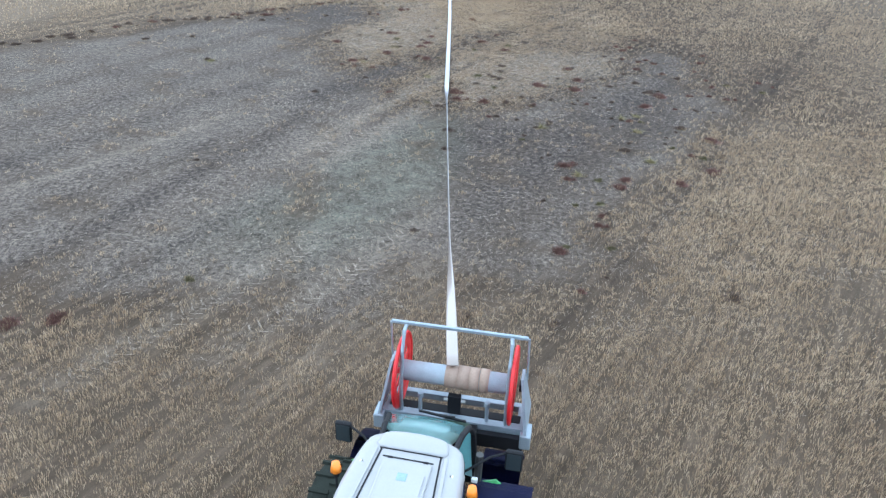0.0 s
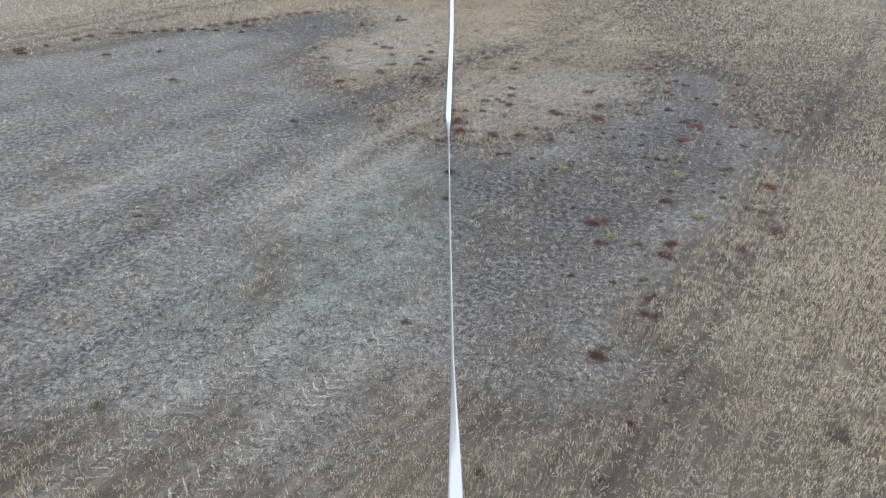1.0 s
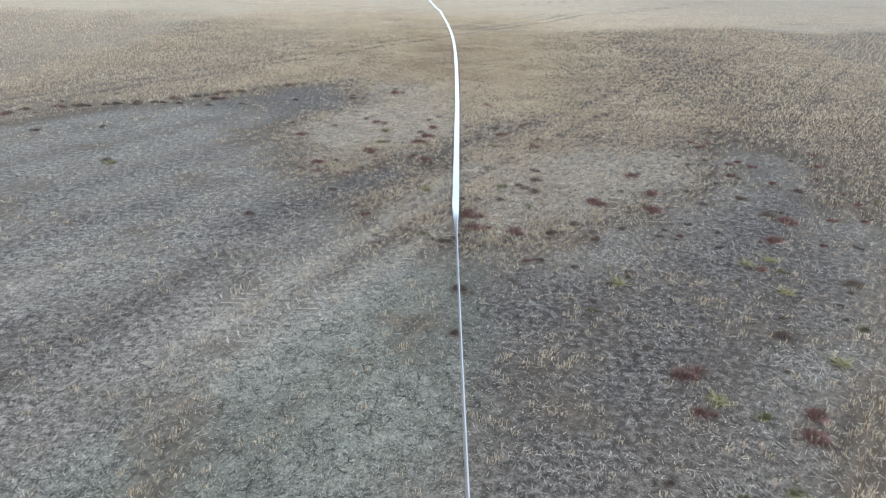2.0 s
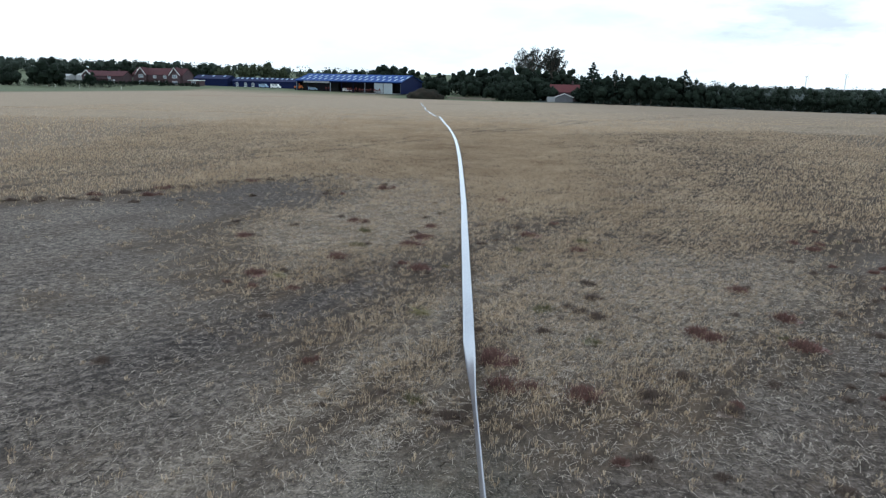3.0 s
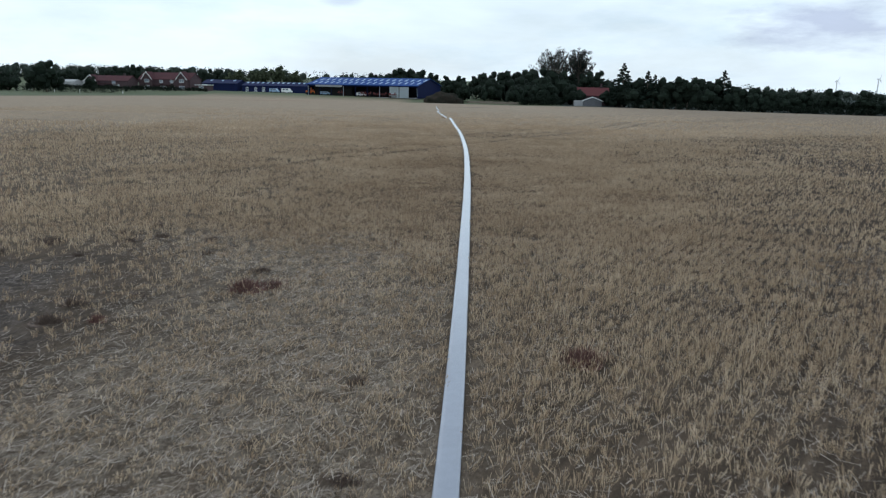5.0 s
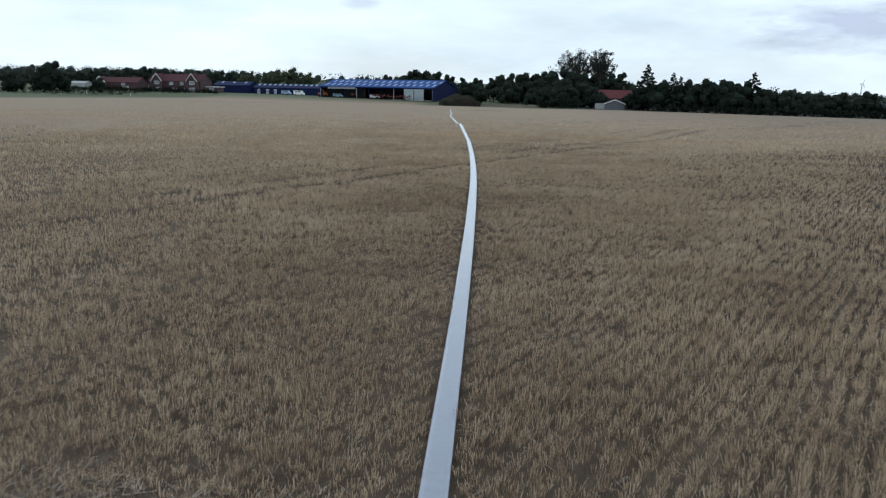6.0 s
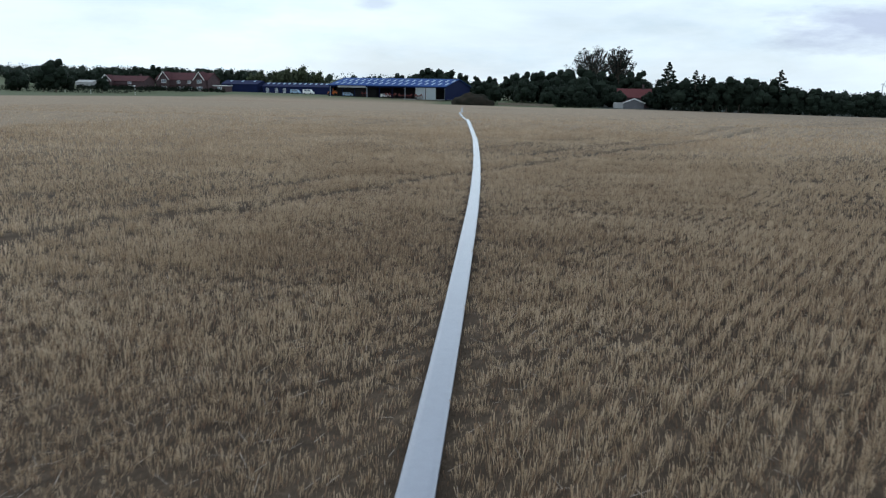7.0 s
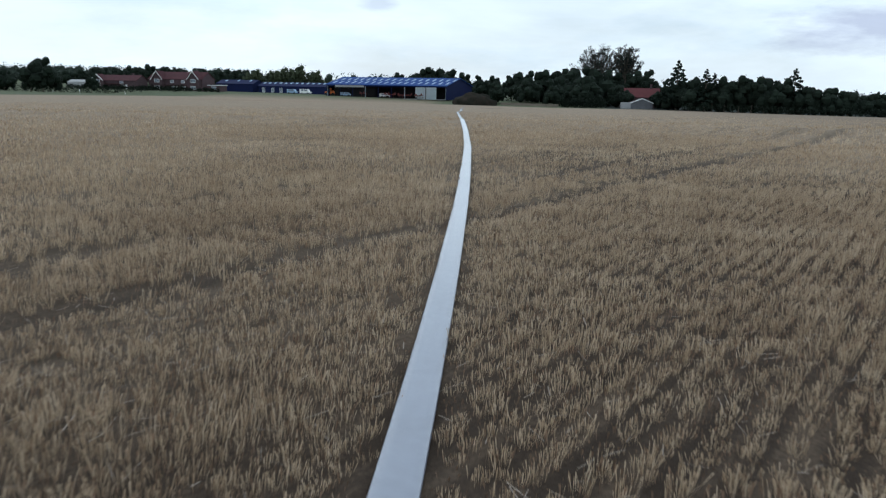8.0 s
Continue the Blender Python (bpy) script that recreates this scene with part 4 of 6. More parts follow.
# ---- hose reel on the front of the tractor ----
RIG = pose(1.62, 16.68, 0, rz=-8)
reel = thing("hose_reel", RIG, "galvanised steel hose reel frame with red flanges on the tractor's front", "hose reel")
BASE_Z, AXIS_Z, BAR_Z = 0.96, 1.78, 2.81
part("tool_bar", box(2.46, 0.2, 0.2, 0, -0.13, BASE_Z - 0.04, 0.01), BLACK, reel, "black lower beam")
part("lower_beam", box(2.66, 0.12, 0.3, 0, -0.47, BASE_Z - 0.26, 0.012), BLACK, reel, "black lower beam of the linkage")
part("base_beam", box(2.74, 0.16, 0.16, 0, -0.32, BASE_Z, 0.012), GALV, reel)
part("base_beam", box(2.5, 0.12, 0.14, 0, 0.30, BASE_Z, 0.012), GALV, reel)
for s in (-1, 1):
    part("side_beam", box(0.14, 0.62, 0.14, s * 1.24, 0, BASE_Z + 0.003, 0.01), GALV, reel)
    gusset = prism([(-0.54, 0), (0.44, 0), (0.16, 1.02), (-0.16, 1.02)], 0.05, m=Matrix.Translation((s * 1.36 + 0.025, 0, BASE_Z + 0.10)) @ Matrix.Rotation(radians(-s * 9), 4, "Y") @ Matrix.Rotation(radians(90), 4, "Z"))
    part("side_plate", gusset, GALV, reel)
    arch = [(s * 0.97, -0.32, BASE_Z + 0.14), (s * 0.97, -0.36, 1.4), (s * 0.97, -0.35, 1.9), (s * 0.97, -0.27, 2.4), (s * 0.97, -0.1, 2.75), (s * 0.95, 0.02, BAR_Z)]
    part("hoop", sweep(arch, 0.036, 10), GALV, reel)
    part("brace", rod((s * 1.25, 0.05, BAR_Z), (s * 1.27, 0.22, AXIS_Z), 0.02), GALV, reel, "thin galvanised brace rod")
    wheel = part("flange", rod((s * 1.03, 0.02, AXIS_Z), (s * 1.045, 0.02, AXIS_Z), 0.20, sides=28), RED, reel, "red painted reel flange")
    part("rim", ring(0.70, 0.035, m=Matrix.Translation((s * 1.04, 0.02, AXIS_Z))), RED, wheel)
    part("rim_band", ring(0.58, 0.12, m=Matrix.Translation((s * 1.05, 0.02, AXIS_Z)) @ Matrix.Diagonal((0.25, 1, 1, 1))), RED, wheel)
    for k in range(8):
        a = k * math.pi / 4 + 0.2
        spoke = box(0.02, 0.62, 0.11, 0, 0, -0.055)
        spoke.transform(Matrix.Translation((s * 1.045, 0.02, AXIS_Z)) @ Matrix.Rotation(a, 4, "X") @ Matrix.Translation((0, 0.38, 0)))
        part("spoke", spoke, RED, wheel)
    part("bearing", box(0.1, 0.16, 0.16, s * 1.2, 0.02, AXIS_Z - 0.08, 0.02), BLACK, reel, "black bearing block")
    part("end_plate", box(0.2, 0.4, 0.3, s * 1.36, -0.36, BASE_Z - 0.16, 0.03), GALV, reel)
    part("guide_post", rod((s * 0.62, -0.30, BASE_Z + 0.14), (s * 0.62, -0.30, BASE_Z + 0.52), 0.035), GALV, reel)
    part("post_cap", rod((s * 0.62, -0.30, BASE_Z + 0.52), (s * 0.62, -0.30, BASE_Z + 0.6), 0.055), GALV, reel)
part("top_bar", box(2.46, 0.06, 0.06, 0, 0.02, BAR_Z, 0.012), GALV, reel)
part("drum", rod((-1.03, 0.02, AXIS_Z), (1.03, 0.02, AXIS_Z), 0.19, sides=36), DRUM, reel, "bare galvanised drum", True)
part("hitch_tower", box(0.24, 0.12, 0.4, 0, -0.2, BASE_Z + 0.17, 0.015), BLACK, reel, "black linkage hitch tower")
part("hitch_pin", rod((-0.2, -0.2, BASE_Z + 0.44), (0.2, -0.2, BASE_Z + 0.44), 0.03), CHROME, reel)
for i, x0 in enumerate((-0.21, 0.02, 0.23, 0.43)):
    turns = bmesh.new()
    for k in range(2):
        rod((x0 + 0.004 * k, 0.02, AXIS_Z), (x0 + 0.23 - 0.02 * i, 0.02, AXIS_Z), 0.212 + 0.005 * (k + i % 2), sides=36, bm=turns)
    part("hose_wrap", turns, HOSE_OLD, reel, "tan stained wrap of flat hose", True)

# ---- tractor ----
TR = pose(1.15, 13.5, 0, rz=-9)
tractor = thing("tractor", TR, "dark tractor with a white cab roof carrying the hose reel", "tractor")


def moulding(outline, layers, mid):
    """A moulded shell: one rounded outline at several sizes, one above the other."""
    bm = bmesh.new()
    rows = [[bm.verts.new((x * k, (y - mid) * k + mid, z)) for x, y in outline] for k, z in layers]
    for r, s in zip(rows, rows[1:]):
        for j in range(len(r)):
            bm.faces.new((r[j], r[(j + 1) % len(r)], s[(j + 1) % len(r)], s[j]))
    bm.faces.new(rows[0])
    bm.faces.new(rows[-1])
    return bm


def roof_outline():
    """Bowed front, rounded corners, sides that swell towards the back."""
    half = [(0.52 * math.sin(a), 0.06 * math.cos(a * 0.9)) for a in np.linspace(0.0, 1.5, 6)]
    half += [(0.6, -0.03), (0.66, -0.1), (0.7, -0.22), (0.735, -0.42), (0.77, -0.68), (0.79, -0.95), (0.795, -1.35), (0.78, -1.7), (0.73, -1.86), (0.6, -1.95)]
    return half + [(-x, y) for x, y in half[::-1] if x > 0.01]


roof = part("cab_roof", moulding(roof_outline(), [(0.93, 3.02), (0.985, 3.06), (1.0, 3.12), (0.99, 3.19), (0.95, 3.25), (0.89, 3.28), (0.8, 3.29)], -0.95), ROOF_WHITE, tractor, "white moulded cab roof", True)
brow = [(0.47 * math.sin(a), -0.2 + 0.2 * max(0.0, math.cos(a)) ** 0.45) for a in np.linspace(-1.57, 1.57, 15)] + [(0.49, -0.27), (0.44, -0.325), (-0.44, -0.325), (-0.49, -0.27)]
part("roof_cap", moulding(brow, [(1.0, 3.27), (1.0, 3.305), (0.97, 3.325), (0.9, 3.335)], -0.16), ROOF_WHITE, roof, "", True)
part("roof_hatch", box(0.66, 0.95, 0.05, 0, -1.0, 3.286, 0.02), ROOF_WHITE, roof)
part("hatch_panel", box(0.56, 0.62, 0.02, 0, -1.06, 3.335, 0.008), ROOF_WHITE, roof)
part("hatch_sticker", box(0.13, 0.13, 0.003, 0.0, -0.84, 3.356), material("blue_grey_label", (0.25, 0.36, 0.42), 0.5, scale=8), roof, "blue-grey square label")
for s in (-1, 1):
    part("roof_groove", box(0.022, 1.3, 0.012, s * 0.45, -1.0, 3.288, turn=Matrix.Rotation(radians(s * 4), 4, "Z")), BLACK, roof)
    part("roof_rail", box(0.05, 1.3, 0.03, s * 0.52, -1.0, 3.284, 0.01, turn=Matrix.Rotation(radians(s * 4), 4, "Z")), ROOF_WHITE, roof)
    part("hinge", box(0.07, 0.03, 0.02, s * 0.24, -0.52, 3.33, 0.006), BLACK, roof)
    part("hinge", box(0.05, 0.04, 0.02, s * 0.6, -0.62, 3.27, 0.006), WHITE, roof)
part("hatch_seam", box(0.86, 0.02, 0.012, 0, -0.33, 3.286), BLACK, roof)
part("hatch_edge", box(0.68, 0.016, 0.012, 0, -0.515, 3.332), BLACK, roof)
shell = prism([(-0.74, 1.25), (0.74, 1.25), (0.68, 3.0), (-0.68, 3.0)], 1.75, m=Matrix.Translation((0, -1.8, 0)))
part("cab", shell, glass_material("side_glass", (0.03, 0.06, 0.065)), tractor, "dark tinted cab glazing")
for s in (-1, 1):
    part("cab_pillar", sweep([(s * 0.52, -0.02, 3.10), (s * 0.56, 0.36, 3.07), (s * 0.60, 0.70, 2.93), (s * 0.64, 0.93, 2.64), (s * 0.69, 1.04, 1.6)], 0.045), BLACK, tractor)
glass = bmesh.new()
rows_g = [(0.50, -0.04, 3.12), (0.54, 0.36, 3.09), (0.58, 0.70, 2.95), (0.62, 0.93, 2.66), (0.66, 1.02, 2.1), (0.68, 1.05, 1.6)]
gv = [[glass.verts.new((u * w, y + 0.07 * (1 - u * u), z)) for u in (-1, -0.6, 0, 0.6, 1)] for w, y, z in rows_g]
for r, q in zip(gv, gv[1:]):
    for j in range(4):
        glass.faces.new((r[j], r[j + 1], q[j + 1], q[j]))
bmesh.ops.solidify(glass, geom=glass.faces[:], thickness=0.012)
screen = part("windscreen", glass, CABGLASS, tractor, "sloping windscreen with the sky's reflection as pale teal colour", True)
part("wiper", rod((0.05, 1.02, 2.80), (0.36, 0.82, 2.98), 0.018), BLACK, screen)
part("wiper_blade", box(0.74, 0.03, 0.03, 0.16, 0.92, 2.86, turn=Matrix.Rotation(radians(-6), 4, "Z")), BLACK, screen)
part("scuttle", box(1.36, 0.3, 0.4, 0, 1.25, 1.4, 0.06), BLACK, tractor)
part("bonnet", box(0.8, 1.4, 0.4, 0, 1.9, 0.95, 0.12, seg=3), material("dark_green_bonnet", (0.02, 0.045, 0.03), 0.4, scale=3), tractor, "short dark green bonnet")
part("chassis", box(0.7, 4.4, 0.5, 0, 0.2, 0.55, 0.05), BLACK, tractor)
part("front_linkage", box(0.9, 0.5, 0.36, 0, 2.68, 0.72, 0.04), BLACK, tractor)
part("exhaust", sweep([(0.78, 0.62, 1.2), (0.78, 0.62, 2.0), (0.80, 0.6, 2.55)], 0.06), material("dull_exhaust", (0.10, 0.10, 0.10), 0.5, 0.6), tractor)
for s in (-1, 1):
    for yc, r, w, xc in ((1.35, 0.72, 0.56, 1.05), (0.05, 1.05, 0.6, 1.3)):
        tyre = rod((s * (xc - w / 2), yc, r - 0.02), (s * (xc + w / 2), yc, r - 0.02), r, sides=40)
        bmesh.ops.bevel(tyre, geom=[e for e in tyre.edges if len(e.link_faces) == 2 and any(len(f.verts) > 8 for f in e.link_faces)], offset=0.09, segments=3, affect="EDGES")
        wheel = part("wheel", tyre, TYRE, tractor, "dusty black tractor tyre")
        part("rim", rod((s * (xc + w / 2 - 0.06), yc, r - 0.02), (s * (xc + w / 2 + 0.012), yc, r - 0.02), r * 0.55, sides=28), GREEN, wheel, "dull green wheel rim")
        lugs = bmesh.new()
        for k in range(22):
            a = k * 2 * math.pi / 22
            for side_ in (-1, 1):
                lug = box(w * 0.5, 0.06, 0.05, side_ * w * 0.22, 0, r - 0.01)
                lug.transform(Matrix.Translation((s * xc, yc, r - 0.02)) @ Matrix.Rotation(a + side_ * 0.06, 4, "X"))
                tmp = bpy.data.meshes.new("lug")
                lug.to_mesh(tmp)
                lugs.from_mesh(tmp)
                lug.free()
                bpy.data.meshes.remove(tmp)
        part("tread", lugs, TYRE, wheel)
    guard = bmesh.new()
    arc = [(1.35 + 0.88 * math.cos(a), 0.76 + 0.88 * math.sin(a)) for a in np.linspace(radians(20), radians(175), 12)]
    rows = [[guard.verts.new((s * x, y, z)) for y, z in arc] for x in (0.74, 1.38)]
    for j in range(len(arc) - 1):
        guard.faces.new((rows[0][j], rows[0][j + 1], rows[1][j + 1], rows[1][j]))
    bmesh.ops.solidify(guard, geom=guard.faces[:], thickness=0.03)
    part("mudguard", guard, NAVY, tractor, "navy blue front mudguard", True)
    fender = bmesh.new()
    arc = [(0.05 + 1.13 * math.cos(a), 1.03 + 1.13 * math.sin(a)) for a in np.linspace(radians(25), radians(150), 12)]
    rows = [[fender.verts.new((s * x, y, z)) for y, z in arc] for x in (0.76, 0.98 if s < 0 else 1.62)]
    for j in range(len(arc) - 1):
        fender.faces.new((rows[0][j], rows[0][j + 1], rows[1][j + 1], rows[1][j]))
    bmesh.ops.solidify(fender, geom=fender.faces[:], thickness=0.03)
    part("rear_fender", fender, NAVY, tractor, "", True)
    lamp = part("beacon", rod((s * 0.90, -0.78, 3.2), (s * 0.90, -0.78, 3.33), 0.075, 0.055, sides=18), ORANGE, tractor, "orange rotating beacon", True)
    part("beacon_base", rod((s * 0.90, -0.78, 3.12), (s * 0.90, -0.78, 3.2), 0.05), BLACK, lamp)
    part("beacon_stalk", sweep([(s * 0.74, -0.98, 2.9), (s * 0.88, -0.84, 2.95), (s * 0.90, -0.78, 3.12)], 0.015), BLACK, lamp)
    mirror = part("mirror", box(0.26, 0.09, 0.36, s * 1.30, 0.62, 2.35, 0.035), BLACK, tractor, "black wing mirror on a stalk")
    part("mirror_arm", sweep([(s * 0.62, 0.25, 2.5), (s * 0.95, 0.5, 2.62), (s * 1.2, 0.62, 2.66), (s * 1.30, 0.6, 2.7)], 0.018), BLACK, mirror)
    part("mirror_glass", box(0.21, 0.004, 0.3, s * 1.30, 0.572, 2.38), PANE_DARK, mirror)
    part("work_lamp", box(0.09, 0.06, 0.07, s * 0.78, 0.3, 2.3, 0.01), WHITE, tractor)
    part("step_rail", sweep([(s * 0.72, 0.5, 1.75), (s * 0.86, 0.62, 1.95), (s * 1.05, 0.66, 1.98), (s * 1.2, 0.6, 1.9)], 0.055), GREEN, tractor, "bright green curved rail")
part("valve_block", box(0.12, 0.2, 0.1, 1.05, 0.25, 1.68, 0.02), BLACK, tractor)
part("valve_plate", box(0.07, 0.07, 0.02, 1.05, 0.3, 1.79), WHITE, tractor)
part("valve_plate", box(0.05, 0.06, 0.02, 1.05, 0.16, 1.79), CHROME, tractor)


# ---- trees ----
def leaf_cards(centres, radii, count, size, seed, squash=1.0):
    """Corners of many small leaf clumps scattered through and over blobs."""
    r = np.random.RandomState(seed)
    c, rad = np.array(centres, float), np.array(radii, float)
    pick = r.choice(len(c), count, p=rad ** 2 / (rad ** 2).sum())
    d = r.normal(size=(count, 3))
    d /= np.linalg.norm(d, axis=1)[:, None]
    p = c[pick] + d * (rad[pick] * r.uniform(0.4, 1.0, count) ** 0.6)[:, None] * (1, 1, squash)
    u = r.normal(size=(count, 3))
    u /= np.linalg.norm(u, axis=1)[:, None]
    v = np.cross(u, r.normal(size=(count, 3)))
    v /= np.linalg.norm(v, axis=1)[:, None]
    s = size * r.uniform(0.5, 1.3, count)[:, None] / 2
    return np.stack([p - u * s - v * s * 0.7, p + u * s - v * s * 0.7, p + u * s * 0.6 + v * s, p - u * s * 0.6 + v * s], 1).reshape(-1, 3)


def inner_mass(centres, radii, squash=1.0, fill=0.6):
    """Corners, as four-sided faces, of ragged dark masses inside a crown."""
    d = np.array([(math.cos(a) * math.cos(e), math.sin(a) * math.cos(e), math.sin(e)) for e in np.radians((-60, -20, 20, 60)) for a in np.linspace(0, 2 * math.pi, 7)[:-1]]).reshape(4, 6, 3)
    top, low = np.tile((0, 0, 1.0), (1, 6, 1)), np.tile((0, 0, -1.0), (1, 6, 1))
    g = np.concatenate([low, d, top])
    c, r = np.array(centres, float), np.array(radii, float)
    torn = np.random.RandomState(len(c)).uniform(0.78, 1.16, (len(c), 6, 6, 1))
    torn[:, 0], torn[:, 5] = torn[:, :1, :1, 0], torn[:, 5, :1]
    g = g[None] * torn
    q = np.stack([g[:, :-1], np.roll(g, -1, 2)[:, :-1], np.roll(g, -1, 2)[:, 1:], g[:, 1:]], 3).reshape(len(c), -1, 3)
    return (c[:, None] + q * (r[:, None, None] * fill) * (1, 1, squash)).reshape(-1, 3)


def broadleaf(height, width, seed, leaf, trunk=0.22, cards=1600, sparse=False):
    """Meshes of a trunk with limbs, and of a crown."""
    r = np.random.RandomState(seed)
    bm = bmesh.new()
    base = height * trunk
    sweep([(0, 0, -0.4), (0.05, 0, base), (0.1, 0.05, height * 0.62)], [height * 0.028, height * 0.021, height * 0.008], 8, bm)
    blobs, radii = [], []
    limbs = 44 if sparse else 9
    for i in range(limbs):
        a, e = i * 2.4 + r.uniform(-0.3, 0.3), r.uniform(0.1, 0.7)
        z0 = base + (height * 0.5 - base) * r.uniform(0, 0.9)
        reach = width / 2 * (0.55 + 0.35 * r.uniform()) * (1.05 - 0.55 * e)
        tip = (reach * math.cos(a), reach * math.sin(a), base + (height * 0.92 - base) * (0.25 + 0.72 * e))
        mid = (tip[0] * 0.5, tip[1] * 0.5, (z0 + tip[2]) / 2 + 0.1)
        if sparse:
            reach = width / 2 * math.sqrt(r.uniform(0.02, 1.0))
            z0 = height * r.uniform(0.2, 0.4)
            tip = (reach * math.cos(a), reach * math.sin(a), height * (0.99 - 0.3 * (2 * reach / width) ** 2.2) * r.uniform(0.9, 1.0))
            mid = (tip[0] * 0.4, tip[1] * 0.4, z0 + (tip[2] - z0) * 0.45)
        sweep([(0, 0, z0), mid, tip], [height * 0.012, height * 0.008, height * 0.003], 6, bm)
        if sparse:
            for f in np.linspace(0.25, 1.0, 9):
                q = np.array(mid) + (np.array(tip) - np.array(mid)) * (f - 0.1) / 0.9
                blobs.append(q + r.normal(0, width * 0.03, 3))
                radii.append(width * 0.045 * r.uniform(0.6, 1.2))
        for _ in range(0 if sparse else 4):
            blobs.append(np.array(tip) * 0.92 + r.normal(0, width * 0.06, 3))
            radii.append(width * 0.15 * r.uniform(0.7, 1.25))
    if not sparse:
        for i in range(14):
            f = 0.3 + 0.58 * i / 13
            blobs.append((r.normal(0, width * 0.13), r.normal(0, width * 0.13), height * f))
            radii.append(width * (0.25 - 0.11 * f) * r.uniform(0.85, 1.15))
    trunk_me = bpy.data.meshes.new("trunk")
    bm.to_mesh(trunk_me)
    bm.free()
    trunk_me.materials.append(BARK)
    return trunk_me, big_mesh("crown", np.concatenate([leaf_cards(blobs, radii, cards, height * (0.0135 if sparse else 0.034), seed + 50)] + ([] if sparse else [inner_mass(blobs, radii, 1.0, 0.55 if leaf is LEAF_LIGHT else 0.82)])), leaf, 4)


def conifer(height, width, seed):
    r = np.random.RandomState(seed)
    bm = bmesh.new()
    sweep([(0, 0, -0.4), (0, 0, height * 0.5), (0, 0, height * 0.98)], [height * 0.022, height * 0.014, 0.03], 8, bm)
    blobs, radii = [], []
    for i in range(34):
        t = (i + 0.5) / 34
        z, reach = height * (0.14 + 0.84 * t), width / 2 * (1 - t) ** 0.85 * r.uniform(0.6, 1.05)
        a = i * 2.39
        sweep([(0, 0, z), (reach * math.cos(a), reach * math.sin(a), z + reach * 0.12)], [0.07, 0.03], 5, bm)
        for f in (0.55, 0.95):
            blobs.append((reach * f * math.cos(a), reach * f * math.sin(a), z + reach * 0.1))
            radii.append(width * 0.085 * (1.25 - t))
    trunk_me = bpy.data.meshes.new("trunk")
    bm.to_mesh(trunk_me)
    bm.free()
    trunk_me.materials.append(BARK)
    return trunk_me, big_mesh("crown", np.concatenate([leaf_cards(blobs, radii, 2200, height * 0.042, seed + 70, 0.6), inner_mass(blobs, radii, 0.5, 0.45)]), LEAF_DARK, 4)


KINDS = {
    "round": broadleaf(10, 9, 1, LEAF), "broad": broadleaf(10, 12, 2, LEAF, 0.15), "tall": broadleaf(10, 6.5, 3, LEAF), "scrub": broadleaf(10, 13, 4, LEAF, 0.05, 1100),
    "pale": broadleaf(10, 9, 5, LEAF_LIGHT, 0.2, 1100), "airy": broadleaf(10, 8.8, 6, LEAF_AIRY, 0.3, 8000, True), "airy_narrow": broadleaf(10, 5.6, 7, LEAF_AIRY, 0.3, 7500, True),
    "conifer": conifer(10, 8.5, 8), "spiky": conifer(10, 7.0, 9),
}
TREE_TEXT = {"round": "dark green round-crowned tree behind the field", "broad": "broad dark green tree beside the farm", "tall": "tall dark green tree in the wood edge",
             "scrub": "low dark green bushy tree in the hedge", "pale": "paler green open-crowned tree behind the sheds", "airy": "tall tree with an airy fan of upswept branches",
             "airy_narrow": "tall narrow tree with airy upswept branches", "conifer": "dark tiered conifer above the hedge", "spiky": "dark spiky conifer above the hedge"}


def tree(kind, x, y, top, group="trees round the field", sink=0.0):
    """A tree at x, y whose crown reaches the height top."""
    z = float(land(x, y)) - sink
    k = (top - z) / 10
    t = thing("tree", pose(x, y, z, rz=(x * 37 + y * 11) % 360) @ Matrix.Diagonal((k, k, k, 1)), TREE_TEXT[kind], "tree", group)
    for name, data in zip(("trunk", "crown"), KINDS[kind]):
        new(name, data).parent = t


for args in (("broad", -175.3, 322, 8.4), ("round", -186, 330, 4.4), ("scrub", -198, 332, 4.8), ("round", -166, 336, 3.2),
             ("pale", -140, 432, 8.0), ("pale", -133, 436, 7.6), ("pale", -127, 430, 9.2), ("pale", -119, 430, 10.3), ("pale", -110.4, 432, 7.8), ("pale", -146, 434, 6.5), ("pale", -95.3, 420, 4.8),
             ("round", -66, 412, 6.6), ("round", -55, 410, 8.3), ("broad", -49, 412, 8.7), ("round", -43.7, 410, 8.4), ("round", -36, 408, 7.0), ("tall", -29, 396, 6.2), ("round", -22, 394, 5.6), ("scrub", -34, 393, 3.6), ("scrub", -27, 389, 3.6), ("scrub", -20, 386, 3.4),
             ("scrub", -206, 341, 2.2), ("scrub", -222, 338, 2.4)):
    tree(*args)
for i, (x, top) in enumerate(((-279, 5.7), (-271, 4.3), (-258, 4.6), (-246, 5.6), (-239.8, 6.5), (-233, 7.1), (-226.3, 7.8), (-219, 7.2), (-212.6, 8.8), (-207, 7.4), (-201.5, 9.5), (-196, 8.2),
                              (-190, 7.7), (-184, 7.1), (-178, 7.2), (-171, 7.4), (-164, 7.0), (-157, 7.5), (-150, 7.3))):
    tree(("round", "broad", "round", "scrub")[i % 4], x, 440 + (i % 3) * 3, top, "trees behind the houses")
